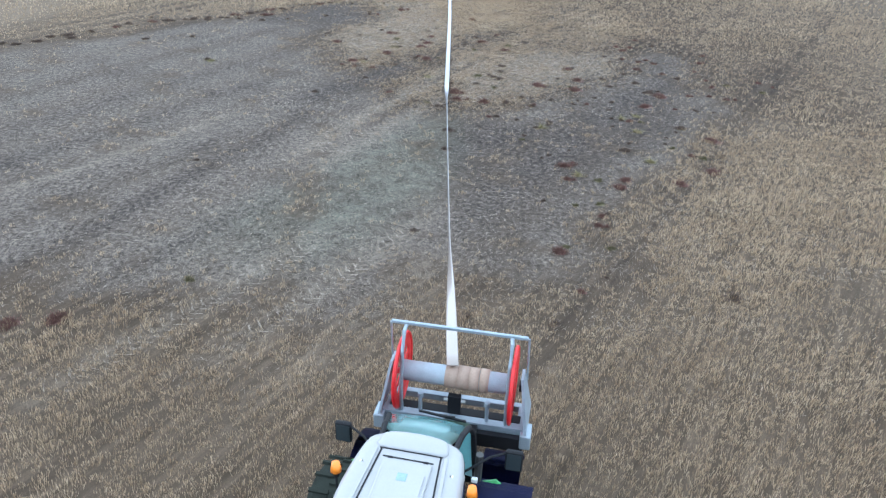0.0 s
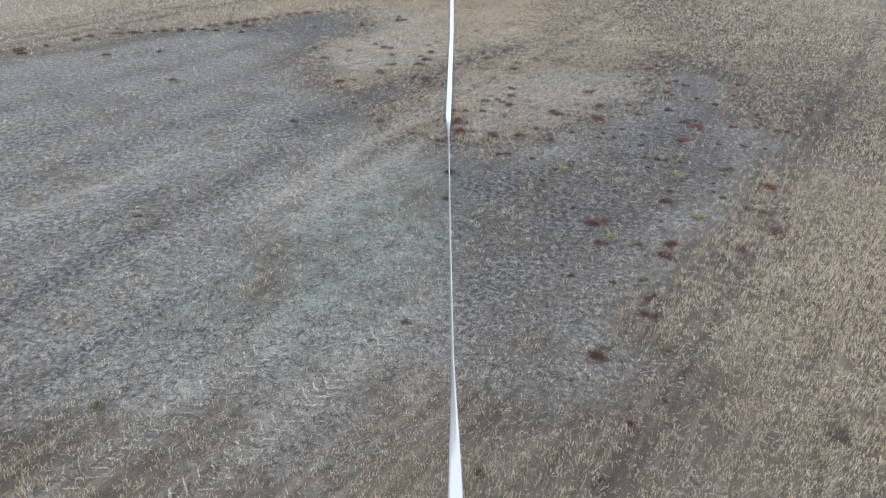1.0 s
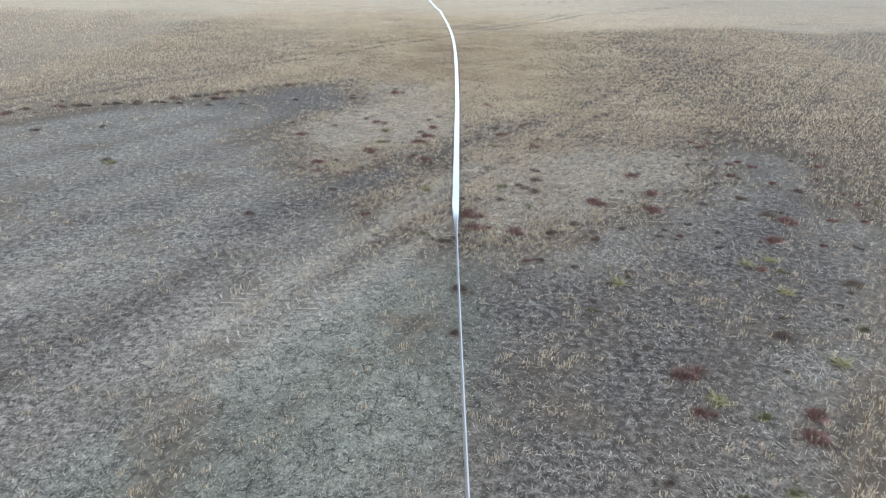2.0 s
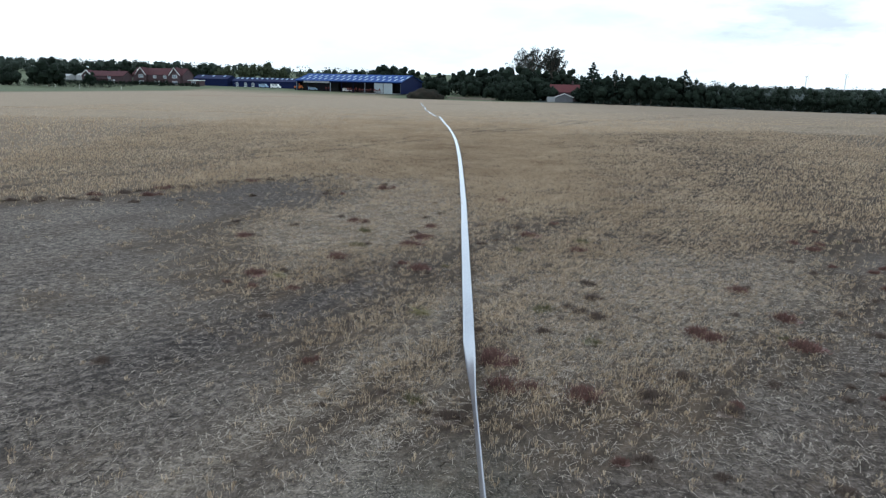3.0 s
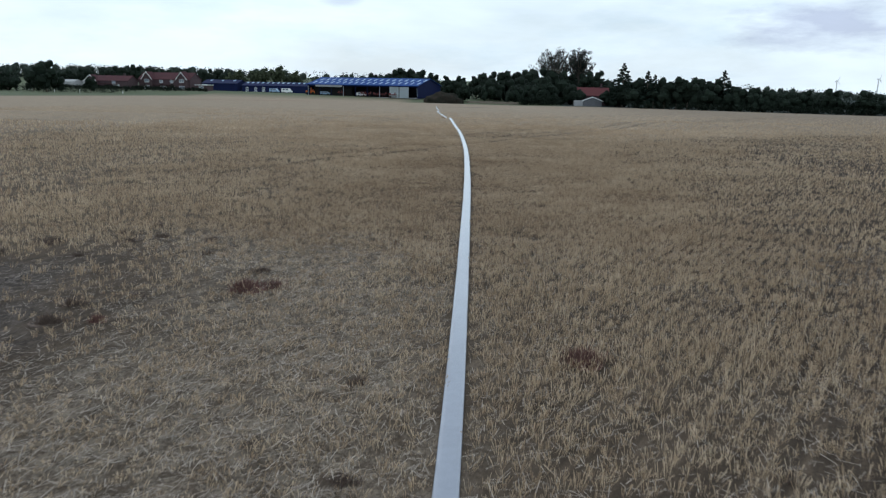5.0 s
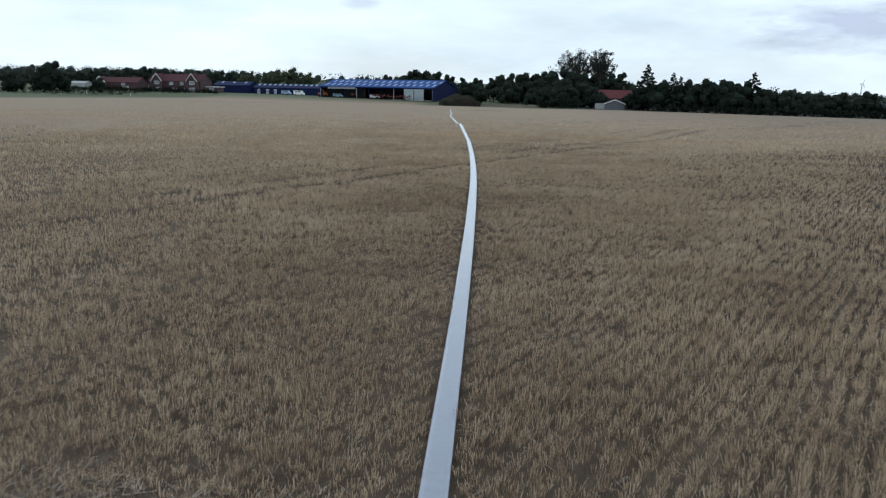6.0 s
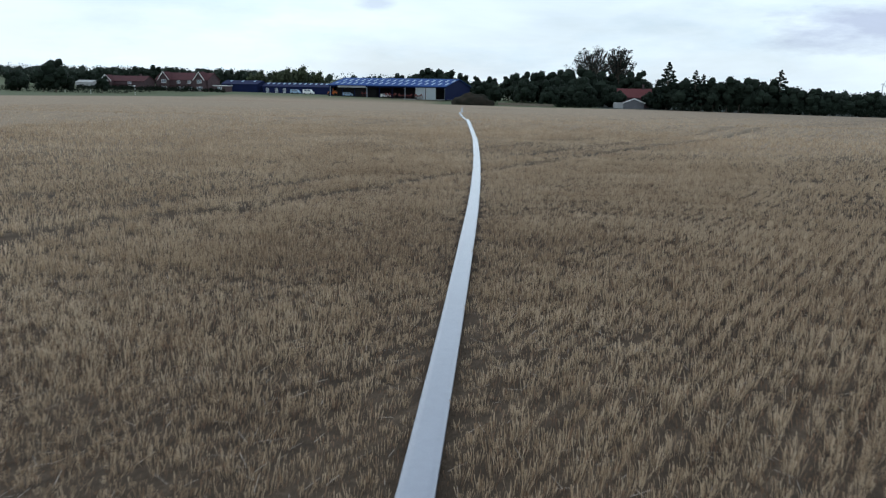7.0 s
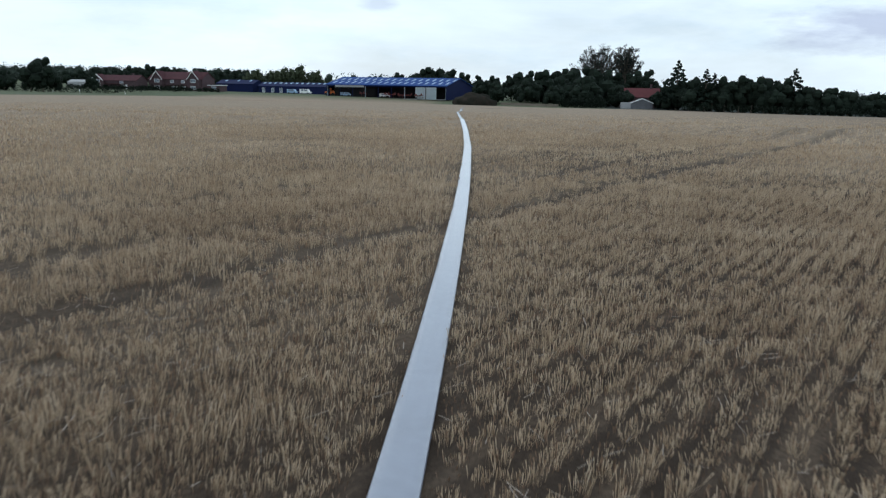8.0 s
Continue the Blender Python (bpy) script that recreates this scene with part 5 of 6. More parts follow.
for args in (("round", -13.9, 381, 6.4), ("round", -9, 380, 6.9), ("broad", -4, 382, 7.2), ("round", 1, 380, 7.9), ("round", 6, 381, 8.6), ("broad", 11.5, 379, 8.8), ("scrub", 17, 376, 8.0), ("scrub", 5, 366, 5.2), ("scrub", -8, 366, 4.6), ("scrub", 14, 362, 5.4),
             ("airy", 21.2, 400, 19.0), ("airy_narrow", 32.6, 405, 20.2), ("round", 27, 388, 8.4), ("round", 34, 384, 8.2), ("tall", 39, 378, 9.2), ("conifer", 44.2, 346, 11.2), ("round", 50, 352, 5.6), ("scrub", 49, 344, 4.5), ("scrub", 42, 357, 2.2), ("scrub", 26.5, 360, 2.4)):
    tree(*args)
for args in (("spiky", 52.3, 339, 8.3), ("spiky", 55, 340, 7.1), ("round", 58.7, 338, 5.8), ("round", 63.1, 338, 6.1), ("round", 66.7, 336, 5.8), ("scrub", 71.2, 338, 5.1), ("spiky", 80.1, 338, 8.9), ("round", 75.6, 338, 5.5), ("scrub", 84.6, 335, 2.6), ("scrub", 89, 333, 2.4),
             ("scrub", 95, 332, 1.4), ("scrub", 101.3, 330, 0.9), ("round", 106, 330, 2.1), ("round", 114, 324, 2.6), ("round", 124, 320, 2.2), ("scrub", 133, 318, 1.6), ("round", 142, 316, 2.2), ("scrub", 152, 314, 1.8), ("scrub", 165, 312, 1.6)):
    tree(*args)
for i in range(18):
    x = -18 + i * 10.4
    if not 23 < x < 43:
        tree("scrub" if i % 3 else "broad", x, 352 - 0.17 * max(0, x - 10) + (i % 2) * 5, (2.6 if x < 80 else 0.2) + 1.0 * math.sin(i * 2.1), "dark undergrowth trees")


def hedge(name, points, high, deep, text, count, leaf):
    """A clipped run of leaves along a line on the ground."""
    pts = np.array(points, float)
    seg = np.linalg.norm(np.diff(pts, axis=0), axis=1)
    r = np.random.RandomState(len(name) + int(abs(pts[0, 0])))
    s = r.uniform(0, seg.sum(), count // 10)
    cum = np.concatenate([[0], np.cumsum(seg)])
    x, y = np.interp(s, cum, pts[:, 0]) + r.normal(0, deep * 0.2, s.size), np.interp(s, cum, pts[:, 1]) + r.normal(0, deep * 0.2, s.size)
    z = land(x, y) + r.uniform(0.2, 0.9, s.size) * high
    tagged(new(name, big_mesh(name, leaf_cards(np.stack([x, y, z], -1), np.full(s.size, deep * 0.45), count, 0.4, 3) if deep < 3 else np.concatenate([leaf_cards(np.stack([x, y, z], -1), np.full(s.size, deep * 0.4), count, 0.5, 3), inner_mass(np.stack([x, y, z], -1)[::4], np.full(len(s[::4]), deep * 0.42))]), leaf, 4)), text, "hedge", kind="stuff")


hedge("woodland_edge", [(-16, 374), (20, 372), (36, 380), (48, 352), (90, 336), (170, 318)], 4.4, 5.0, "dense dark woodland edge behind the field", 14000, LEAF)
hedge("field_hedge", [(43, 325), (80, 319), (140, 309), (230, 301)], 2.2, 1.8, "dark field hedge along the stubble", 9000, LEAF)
hedge("garden_hedge", [(-260, 334), (-186, 338), (-165, 345), (-145, 366)], 2.4, 1.8, "dark hedge in front of the houses", 6000, LEAF)

hedge("wood_margin", [(5, 346), (12, 345), (20, 345)], 3.2, 2.4, "dark scrub along the foot of the trees", 3000, LEAF)
hedge("house_hedge", [(-196, 366), (-176, 368), (-150, 370), (-134, 374)], 1.5, 1.4, "low dark hedge along the front gardens", 4000, LEAF)

# far wooded hillside
fr = np.random.RandomState(17)
wx_far = fr.uniform(70, 330, 420)
wood_top = np.interp(wx_far, [70, 110, 160, 178, 199, 213, 235, 268, 330], [8.5, 6.5, 4.6, 3.2, 1.4, 2.2, -0.4, -2.8, -3.2])
wy_far = fr.uniform(575, 640, 420)
fx = np.concatenate([fr.uniform(-420, -190, 900), fr.uniform(-190, -60, 120), fr.uniform(60, 560, 700)])
fy = np.concatenate([fr.uniform(520, 700, 900), fr.uniform(560, 700, 120), fr.uniform(520, 900, 700)])
fz = land(fx, fy) + fr.uniform(1.0, 7.0, fx.size) * np.where(fx > 0, 0.8, 1.0)
fx, fy = np.concatenate([fx, wx_far]), np.concatenate([fy, wy_far])
fz = np.concatenate([fz, land(wx_far, wy_far) + (np.maximum(wood_top, land(wx_far, wy_far) + 1.0) - land(wx_far, wy_far) - 1.5) * fr.uniform(0.1, 1.0, 420) ** 0.6])
far_r = fr.uniform(2.5, 5.0, fx.size)
far_r[-420:] = fr.uniform(1.8, 3.2, 420)
tagged(new("distant_woods", big_mesh("distant_woods", np.concatenate([leaf_cards(np.stack([fx, fy, fz], -1), far_r * 0.85, 36000, 0.9, 23), inner_mass(np.stack([fx, fy, fz], -1)[::3], far_r[::3])]), LEAF_FAR, 4)),
       "dark woods on the low hills beyond the farm", "woods", kind="stuff")


# ---- buildings ----
def corrugated(width, height, pitch=0.3, deep=0.03):
    """A ribbed sheet standing in x, z, its face towards -y."""
    bm = bmesh.new()
    n = max(2, int(width / pitch))
    prev = None
    for i in range(n * 2 + 1):
        x, y = -width / 2 + width * i / (n * 2), (-deep if i % 2 else 0)
        cur = (bm.verts.new((x, y, 0)), bm.verts.new((x, y, height)))
        if prev:
            bm.faces.new((prev[0], cur[0], cur[1], prev[1]))
        prev = cur
    bmesh.ops.solidify(bm, geom=bm.faces[:], thickness=0.02)
    return bm


def moved(bm, m):
    bm.transform(m)
    return bm


def window(parent, x, y, z, w, h, turn=0.0):
    """A white-framed window set in a wall, facing -y before the turn."""
    m = Matrix.Translation((x, y, z)) @ Matrix.Rotation(turn, 4, "Z")
    fr_ = bmesh.new()
    for sx, sz, px, pz in ((w, 0.09, 0, 0), (w, 0.09, 0, h - 0.09), (0.09, h, -w / 2 + 0.045, 0), (0.09, h, w / 2 - 0.045, 0), (0.06, h, 0, 0)):
        box(sx, 0.12, sz, px, -0.05, pz, bm=fr_)
    win = part("window", moved(fr_, m), WHITE, parent, "white window frame")
    part("pane", moved(box(w - 0.1, 0.02, h - 0.1, 0, -0.03, 0.05), m), PANE, win)
    part("sill", moved(box(w + 0.15, 0.2, 0.06, 0, -0.1, -0.06), m), WHITE, win)


def roof_slabs(parent, length, depth, eave, ridge, mat, over=0.3, thick=0.14, name="roof"):
    """Two pitched slabs, the ridge along x."""
    run, rise = depth / 2 + over, (ridge - eave) * (depth / 2 + over) / (depth / 2)
    for s in (-1, 1):
        bm = bmesh.new()
        a = [(-length / 2 - over, s * run, ridge - rise), (length / 2 + over, s * run, ridge - rise), (length / 2 + over, 0, ridge), (-length / 2 - over, 0, ridge)]
        low = [bm.verts.new(p) for p in a]
        high = [bm.verts.new((p[0], p[1], p[2] + thick)) for p in a]
        bm.faces.new(low)
        bm.faces.new(high)
        for j in range(4):
            bm.faces.new((low[j], low[(j + 1) % 4], high[(j + 1) % 4], high[j]))
        part(name, bm, mat, parent)


def gable_walls(parent, length, depth, eave, ridge, mat, name="wall"):
    for s in (-1, 1):
        part(name, box(length, 0.28, eave, 0, s * (depth / 2 - 0.14), 0), mat, parent)
        part(name, prism([(-depth / 2 + 0.28, 0), (depth / 2 - 0.28, 0), (depth / 2 - 0.28, eave), (0, ridge - 0.05), (-depth / 2 + 0.28, eave)], 0.28,
                         m=Matrix.Translation((s * (length / 2) + (0.0 if s > 0 else 0.28), 0, 0)) @ Matrix.Rotation(radians(90), 4, "Z")), mat, parent)


def barge(parent, x, y0, half, eave, ridge, turn):
    """White boards along a gable's two slopes; the gable faces -y before the turn."""
    m = Matrix.Translation((x, y0, 0)) @ Matrix.Rotation(turn, 4, "Z")
    for s in (-1, 1):
        bm = bmesh.new()
        lo_, hi_ = (s * (half + 0.35), eave - 0.35 * (ridge - eave) / half), (0, ridge)
        prism([lo_, hi_, (hi_[0], hi_[1] + 0.34), (lo_[0], lo_[1] + 0.34)], 0.1, bm=bm, m=m @ Matrix.Translation((0, -0.05, 0)))
        part("bargeboard", bm, WHITE, parent, "white gable board")


def big_barn():
    z = float(land(-60, 372)) - 0.3
    barn = thing("barn", pose(-58.6, 376.5, z, rz=-16), "large blue steel farm barn with rooflights and an open front", "barn")
    L, D, eave, ridge = 52, 26, 1.15 - z, 4.05 - z
    part("back_wall", moved(corrugated(L, eave), Matrix.Translation((0, D / 2, 0))), BLUE_SHEET, barn)
    for s in (-1, 1):
        part("end_wall", prism([(-D / 2, 0), (D / 2, 0), (D / 2, eave), (0, ridge - 0.05), (-D / 2, eave)], 0.15, m=Matrix.Translation((s * L / 2, 0, 0)) @ Matrix.Rotation(radians(90), 4, "Z")), BLUE_SHEET, barn)
    part("floor_slab", box(L, D, 0.15, 0, 0, 0), CONCRETE, barn)
    roof_slabs(barn, L, D, eave, ridge, BLUE_ROOF, 0.5)
    slope = math.atan2(ridge - eave, D / 2)
    for i in range(18):
        for row_, f in ((0, 0.27), (1, 0.66)):
            x = -L / 2 + 1.8 + i * 2.9 + row_ * 0.8
            y = -D / 2 * (1 - f)
            sheet = box(0.8, 3.4, 0.05, 0, 0, 0)
            sheet.transform(Matrix.Translation((x, y, eave + (ridge - eave) * f + 0.16)) @ Matrix.Rotation(slope, 4, "X"))
            part("rooflight", sheet, SKYLIGHT, barn, "pale translucent rooflight")
    for i in range(10):
        part("post", box(0.2, 0.2, eave, -L / 2 + 0.2 + i * (L - 0.4) / 9, -D / 2 + 0.2, 0), BLUE_SHEET if i % 3 else GALV, barn)
    part("fascia", box(L, 0.12, 0.55, 0, -D / 2 - 0.05, eave - 0.6), BLUE_SHEET, barn)
    part("pale_panel", box(13, 0.1, 0.8, -15.5, -D / 2 - 0.14, eave - 0.95), CONCRETE, barn, "pale header panel")
    for x in (15.4, 19.9):
        door = part("sliding_door", moved(corrugated(4.2, eave - 0.75), Matrix.Translation((x, -D / 2 - 0.1, 0.1))), PALE_DOOR, barn, "pale grey sliding door")
        part("door_rail", box(4.3, 0.08, 0.12, x, -D / 2 - 0.16, eave - 0.66), GALV, door)
    # near-black sheets added as the shade inside the open bays
    part("bay_shade_sheet", moved(corrugated(19, eave * 0.95), Matrix.Translation((-15, -D / 2 + 2.5, 0))), DARK, barn)
    part("inner_shade_sheet", moved(corrugated(L - 1, eave * 0.97), Matrix.Translation((0, -D / 2 + 7, 0))), DARK, barn)
    return barn


big_barn()


def low_shed(x, y, rz, L, D, top, text, lights, doors):
    z = float(land(x, y)) - 0.2
    ridge = top - z
    eave = ridge - 1.6
    shed = thing("farm_shed", pose(x, y, z, rz=rz), text, "shed", "low blue sheds")
    gable_walls(shed, L, D, eave, ridge, BLUE_SHEET)
    roof_slabs(shed, L, D, eave, ridge, BLUE_SHEET, 0.3)
    slope = math.atan2(ridge - eave, D / 2)
    for i in range(lights):
        sheet = box(1.0, 1.6, 0.05)
        sheet.transform(Matrix.Translation((-L / 2 + (i + 0.5) * L / lights, -D * 0.13, eave + (ridge - eave) * 0.74 + 0.16)) @ Matrix.Rotation(slope, 4, "X"))
        part("rooflight", sheet, SKYLIGHT, shed, "pale translucent rooflight")
    for dx in doors:
        window(shed, dx, -D / 2, 0.6, 1.3, 1.9)
    return shed


low_shed(-137, 404, -12, 19, 9, 2.3, "low dark blue shed with a pale door", 3, ())
part("shed_door", box(3.0, 0.12, 3.0, -8.0, -4.6, 0, 0.02), PALE_DOOR, bpy.data.objects["farm_shed"], "pale blue-grey door")
low_shed(-107, 399, -9, 37, 9, 1.5, "long low blue shed with rows of rooflights", 14, (-16, -11.5, -7.5))


def brick_house(x, y, rz, L, D, top, text, gables, wins):
    z = float(land(x, y)) - 0.2
    ridge = top - z
    eave = ridge * 0.6
    house = thing("house", pose(x, y, z, rz=rz), text, "house", "brick houses")
    gable_walls(house, L, D, eave, ridge - 0.4, BRICK)
    roof_slabs(house, L, D, eave, ridge - 0.4, TILE, 0.3)
    for gxx in gables:
        wing = part("gable_wing", moved(prism([(-2.6, 0), (2.6, 0), (2.6, eave), (0, ridge - 0.2), (-2.6, eave)], D / 2, m=Matrix.Translation((gxx, -D / 2 - 1.6, 0))), Matrix()), BRICK, house)
        for s in (-1, 1):
            bm = bmesh.new()
            e0, e1 = eave - 0.2, ridge - 0.2
            prism([(s * 3.0, e0 - 0.12), (0, e1), (0, e1 + 0.14), (s * 3.0, e0 + 0.02)], D / 2 + 0.4, bm=bm, m=Matrix.Translation((gxx, -D / 2 - 2.0, 0.1)))
            part("wing_roof", bm, TILE, wing)
        barge(house, gxx, -D / 2 - 2.06, 2.6, eave, ridge - 0.2, 0)
        window(house, gxx, -D / 2 - 1.62, eave * 0.72, 2.4, 1.4)
        window(house, gxx, -D / 2 - 1.62, 0.7, 2.6, 1.4)
    for wx in wins:
        window(house, wx, -D / 2, eave * 0.68, 1.6, 1.2)
        window(house, wx + 0.4, -D / 2, 0.7, 1.7, 1.3)
    part("door", box(1.0, 0.1, 2.05, wins[0] + 2.2 if wins else 0, -D / 2 - 0.06, 0, 0.02), WHITE, house, "white front door")
    part("porch_roof", box(L * 0.45, 1.4, 0.16, 0, -D / 2 - 0.75, 2.35, 0.04), TILE, house)
    part("chimney", box(0.7, 0.7, 1.4, L * 0.28, 0.6, ridge - 0.9, 0.04), BRICK, house)
    return house


farmhouse = brick_house(-157, 388, -10, 27, 9, 5.6, "red brick house with red tiled roof and white-trimmed gables", (-7.9, 10.3), (-1.5, 4.0))
for k in range(4):
    light = box(0.8, 0.9, 0.06)
    light.transform(Matrix.Translation((-12.6 + 1.5 * k, -1.6, 5.6 - float(land(-157, 388)) - 1.05)) @ Matrix.Rotation(radians(33), 4, "X"))
    part("rooflight", light, WHITE, farmhouse, "small pale rooflight")
brick_house(-180.3, 380, -5, 20, 8, 3.9, "red brick house with long tiled roof and white-edged gable", (-7.4,), (3.0,))
z_ = float(land(-150, 384))
annex = thing("annexe", pose(-139, 384, z_, rz=-10), "flat-roofed brick annexe with a white fascia beside the house", "annexe")
part("wall", box(6, 5, 2.4, 0, 0, 0), BRICK, annex)
part("flat_roof", box(6.5, 5.5, 0.25, 0, 0, 2.4, 0.03), WHITE, annex)
window(annex, 0, -2.5, 0.9, 2.2, 1.1)

z_ = float(land(36.5, 370))
cottage = thing("cottage", pose(35.2, 370, z_, rz=-4), "cottage with a red tiled roof among dark trees", "cottage")
gable_walls(cottage, 13, 8, -1.7 - z_, 1.4 - z_, BRICK)
roof_slabs(cottage, 13, 8, -1.7 - z_, 1.4 - z_, material("bright_red_tile", (0.095, 0.02, 0.022), 0.8, vary=0.25, scale=0.7, bump=0.4, bump_scale=6), 0.3)
part("chimney", box(0.7, 0.7, 2.2, 3.6, 0, 0.9 - z_, 0.03), BRICK, cottage)
window(cottage, 0, -4, 0.8, 1.8, 1.3)
z_ = float(land(33, 352))
garage = thing("outhouse", pose(33.4, 352, z_, rz=-4), "pale plastered outhouse with a white-edged gable", "outhouse")
gable = prism([(-3.7, 0), (3.7, 0), (3.7, -3.6 - z_), (0, -2.2 - z_), (-3.7, -3.6 - z_)], 6, m=Matrix.Translation((0, -3, 0)))
part("wall", gable, material("weathered_plaster", (0.13, 0.13, 0.14), 0.9, vary=0.25, scale=1, bump=0.2), garage)
for s in (-1, 1):
    bm = bmesh.new()
    prism([(s * 4.0, -3.72 - z_), (0, -2.18 - z_), (0, -2.0 - z_), (s * 4.0, -3.52 - z_)], 6.6, bm=bm, m=Matrix.Translation((0, -3.3, 0.02)))
    part("roof", bm, TILE, garage)
barge(garage, 0, -3.36, 3.7, -3.62 - z_, -2.2 - z_, 0)
part("lean_to", box(4.2, 3, 0.5 + max(0.3, -4.0 - z_), -5.1, -1, 0, 0.05), CONCRETE, garage)

for x, y, long, top in ((-225.3, 420, 10, 1.3), (-214.6, 421, 5, 1.8)):
    z_ = float(land(x, y)) - 0.2
    shed = thing("outbuilding", pose(x, y, z_, rz=-8), "low pale grey outbuilding behind the garden hedge", "outbuilding", "pale outbuildings")
    gable_walls(shed, long, 6, top - z_ - 1.0, top - z_, CONCRETE)
    roof_slabs(shed, long, 6, top - z_ - 1.0, top - z_, CONCRETE, 0.2)

# ---- yard: heap, machines, vehicles ----
heap = bmesh.new()
bmesh.ops.create_uvsphere(heap, u_segments=40, v_segments=16, radius=1)
for v in heap.verts:
    n_ = noise.noise(v.co * 2.3) * 0.22 + noise.noise(v.co * 6) * 0.08
    v.co = Vector((v.co.x * 7.6 * (1 + n_), v.co.y * 4.5 * (1 + n_), max(-0.3, v.co.z) * 3.9 * (1 + n_)))
heap_ob = part("manure_heap", heap, SOIL_HEAP, None, "", True)
heap_ob.matrix_basis = pose(-25.3, 342, float(land(-25.3, 342)) + 0.2)
tagged(heap_ob, "long dark overgrown manure heap at the field's edge", "heap")


def van(x, y, rz, length, high, paint, text):
    z = float(land(x, y))
    v = thing("van", pose(x, y, z, rz=rz), text, "van", "vehicles in the yard")
    body = part("body", prism([(-length / 2, 0.35), (length / 2, 0.35), (length / 2, 0.95), (length * 0.36, 1.1), (length * 0.24, high), (-length / 2, high)], 1.8, m=Matrix.Translation((0, -0.9, 0))), paint, v)
    part("side_window", box(length * 0.28, 0.03, high * 0.26, length * 0.1, -0.92, high * 0.66), PANE, body)
    part("side_window", box(length * 0.22, 0.03, high * 0.26, -length * 0.22, -0.92, high * 0.66), PANE, body)
    for wx in (-0.3, 0.3):
        for s in (-1, 1):
            part("wheel", rod((wx * length, s * 0.92, 0.34), (wx * length, s * 0.7, 0.34), 0.34, sides=18), TYRE, v)


van(-101.5, 388, -10, 4.8, 2.1, WHITE, "white van parked in front of the shed")
van(-108, 390, -12, 4.4, 1.9, CAR_BLUE, "pale blue car parked in front of the shed")
van(-79.5, 372, -5, 4.6, 1.6, CAR_BLUE, "silver-blue car parked by the barn")
van(-63, 368, 20, 4.0, 1.6, WHITE, "white pickup parked by the barn")


def cultivator(x, y, rz, wide, text):
    z = float(land(x, y))
    c = thing("cultivator", pose(x, y, z, rz=rz), text, "cultivator", "red machines in the yard")
    part("main_beam", box(wide, 0.18, 0.18, 0, 0, 1.3, 0.02), FADED_RED, c)
    part("rear_beam", box(wide, 0.16, 0.16, 0, 0.9, 1.1, 0.02), FADED_RED, c)
    for s in (-1, 1):
        part("folded_wing", prism([(0, 1.2), (0.6, 1.2), (0.75, 1.9), (0.25, 2.0)], 1.0, m=Matrix.Translation((s * wide / 2 - 0.2, 0, 0))), FADED_RED, c)
        part("wheel", rod((s * wide * 0.35 - 0.12, 1.2, 0.45), (s * wide * 0.35 + 0.12, 1.2, 0.45), 0.45, sides=18), TYRE, c)
    for i in range(int(wide / 0.5)):
        part("tine", sweep([(-wide / 2 + 0.25 + i * 0.5, 0, 1.3), (-wide / 2 + 0.25 + i * 0.5, -0.3, 0.8), (-wide / 2 + 0.25 + i * 0.5, 0.1, 0.0)], 0.045, 6), FADED_RED if i % 2 else BLACK, c)
    part("headstock", prism([(-0.4, 1.3), (0.4, 1.3), (0.1, 2.2), (-0.1, 2.2)], 0.2, m=Matrix.Translation((0, -0.2, 0))), FADED_RED, c)


cultivator(-54, 362, 10, 5.0, "red folded cultivator standing in the yard")
cultivator(-60.5, 364, -15, 4.0, "red farm machine with raised wings in the yard")
cultivator(-47, 359, 30, 4.5, "red tined machine near the barn doors")
cultivator(-71.5, 369, 0, 3.5, "red machine beside a barn post")
z_ = float(land(-86, 374))
loader = thing("telehandler", pose(-86.5, 374, z_, rz=-8), "orange telehandler parked in the yard", "telehandler")
part("body", box(4.2, 1.9, 1.0, 0, 0, 0.7, 0.12), MACHINE_ORANGE, loader)
cabin = part("cab", box(1.5, 1.0, 1.3, -0.3, -0.4, 1.7, 0.1), MACHINE_ORANGE, loader)
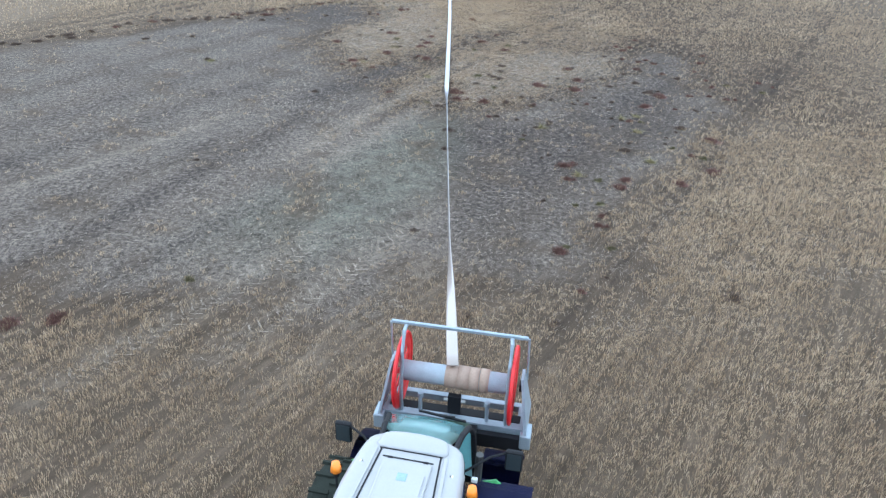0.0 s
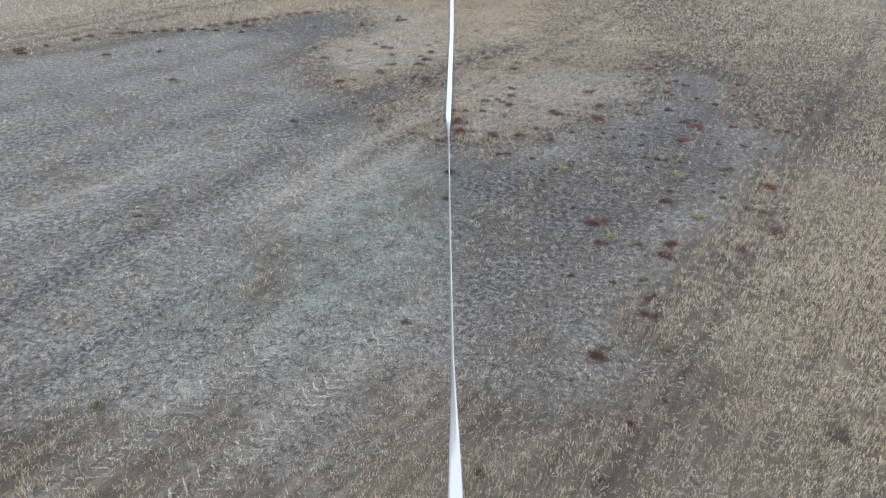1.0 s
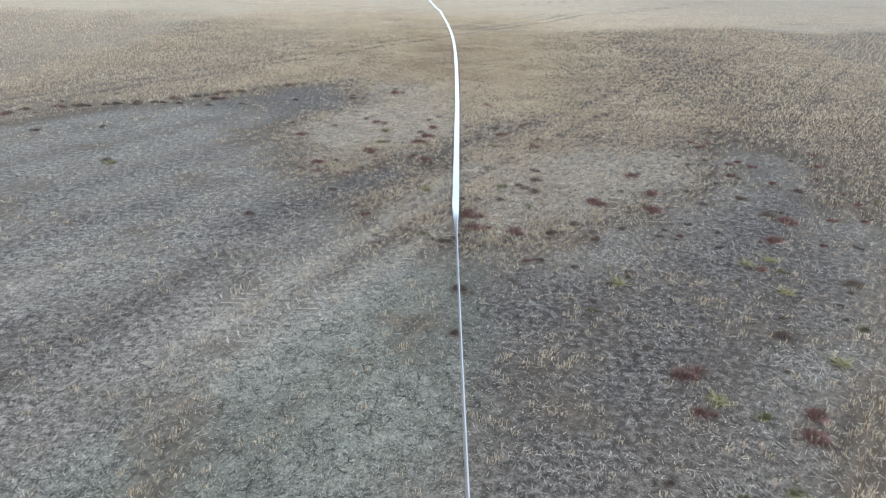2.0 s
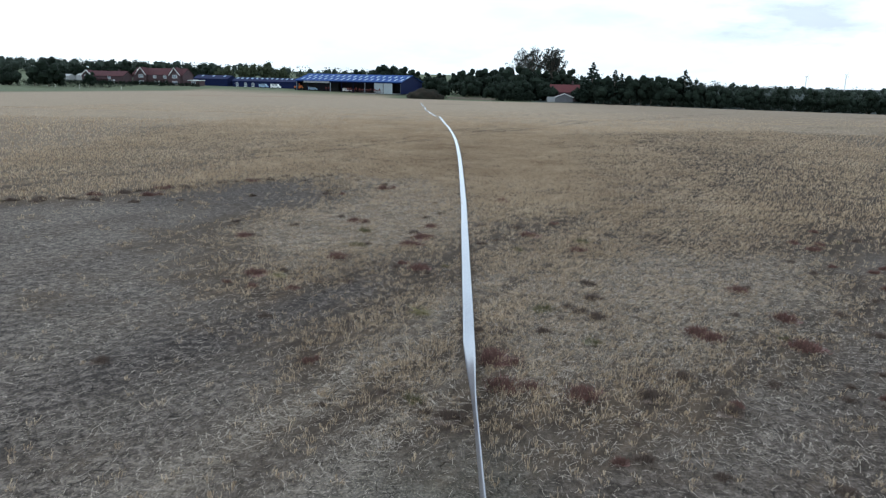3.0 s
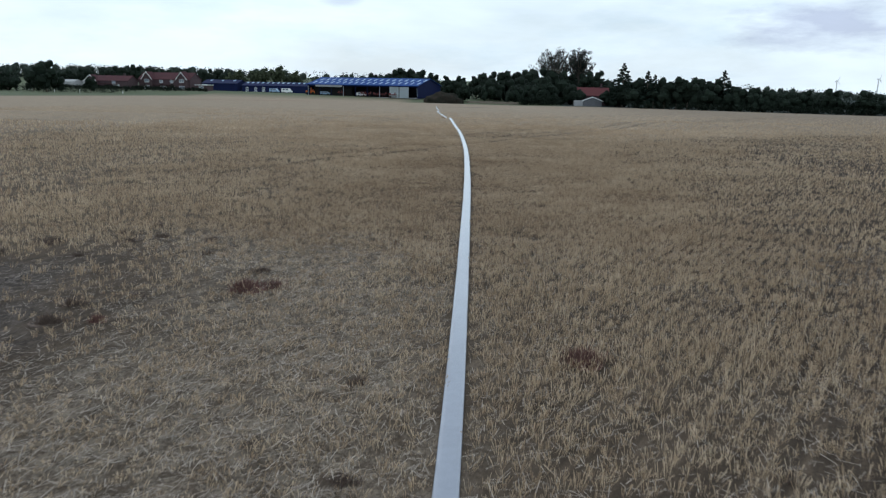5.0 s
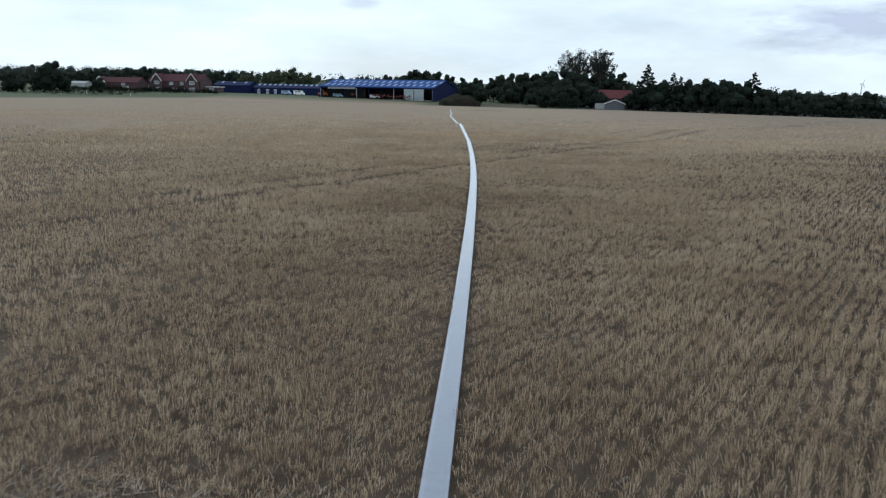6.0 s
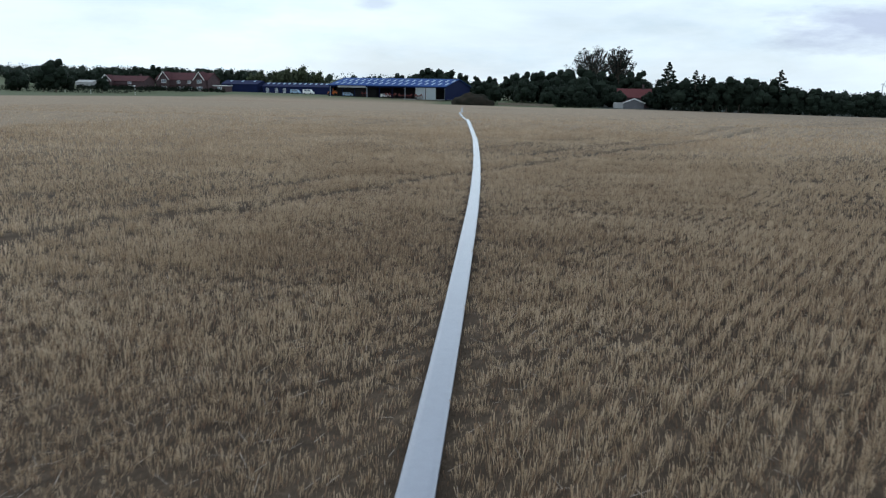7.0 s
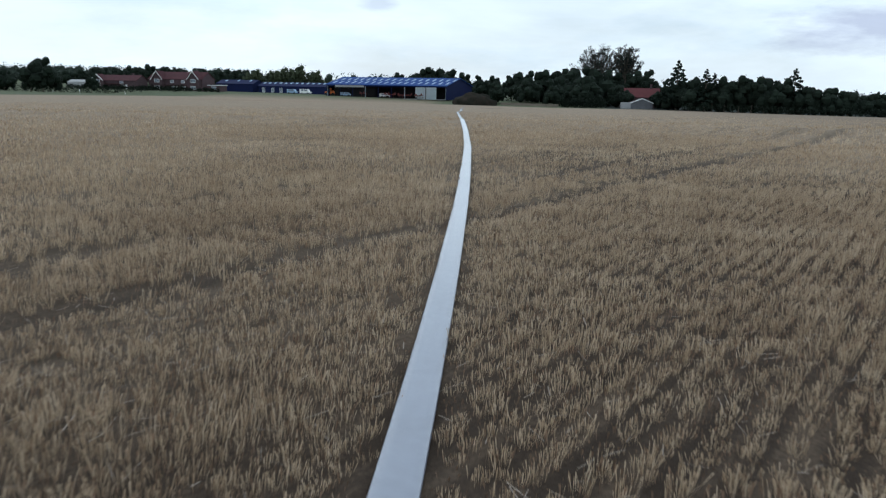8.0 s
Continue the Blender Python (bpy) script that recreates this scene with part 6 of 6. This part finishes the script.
part("cab_window", box(1.2, 0.03, 0.8, -0.3, -0.92, 2.0), PANE, cabin)
part("boom", box(4.6, 0.4, 0.45, 0.8, 0.5, 1.8, 0.05, turn=Matrix.Rotation(radians(-8), 4, "Y")), MACHINE_ORANGE, loader)
for sx in (-1.4, 1.4):
    for sy in (-0.9, 0.9):
        part("wheel", rod((sx, sy - 0.2, 0.62), (sx, sy + 0.2, 0.62), 0.62, sides=22), TYRE, loader)

# ---- posts, fence and turbines ----
for x, high in ((-178, 2.3), (-167.6, 1.4), (-150, 1.2)):
    post = part("marker_post", rod((0, 0, -0.2), (0, 0, high), 0.06), WHITE, None)
    post.matrix_basis = pose(x, 331, float(land(x, 331)))
    tagged(post, "white marker post at the field's edge", "post", "posts along the field")
rail = thing("board_fence", pose(0, 0, 0), "weathered grey-brown board fence between heap and trees", "fence")
fence_wood = material("weathered_timber", (0.2, 0.165, 0.13), 0.9, vary=0.3, scale=2)
for i in range(9):
    x0, y0 = -16 + i * 2.5, 346
    z0 = float(land(x0, y0))
    part("fence_post", box(0.14, 0.14, 1.5, x0, y0, z0 - 0.25, 0.01), fence_wood, rail)
    for k in range(4 if i < 8 else 0):
        part("fence_board", box(2.44, 0.04, 0.24, x0 + 1.25, y0 - 0.1, z0 + 0.06 + 0.27 * k), fence_wood, rail)
for x, y, top in ((727, 1800, 16), (815, 1800, 21)):
    z_ = float(land(x, y))
    turbine = thing("wind_turbine", pose(x, y, z_, rz=25), "white wind turbine on the far horizon", "wind turbine", "wind turbines")
    hub = top - z_
    part("tower", rod((0, 0, 0), (0, 0, hub), 1.6, 0.9, sides=14), WHITE, turbine)
    part("nacelle", box(2.2, 6, 2.2, 0, 0.5, hub - 0.6, 0.4), WHITE, turbine)
    for k in range(3):
        a = radians(20 + 120 * k)
        part("blade", sweep([(0, -3, hub), (math.sin(a) * 4, -3, hub + math.cos(a) * 4), (math.sin(a) * 11, -3, hub + math.cos(a) * 11)], [0.4, 0.7, 0.15], 6), WHITE, turbine)
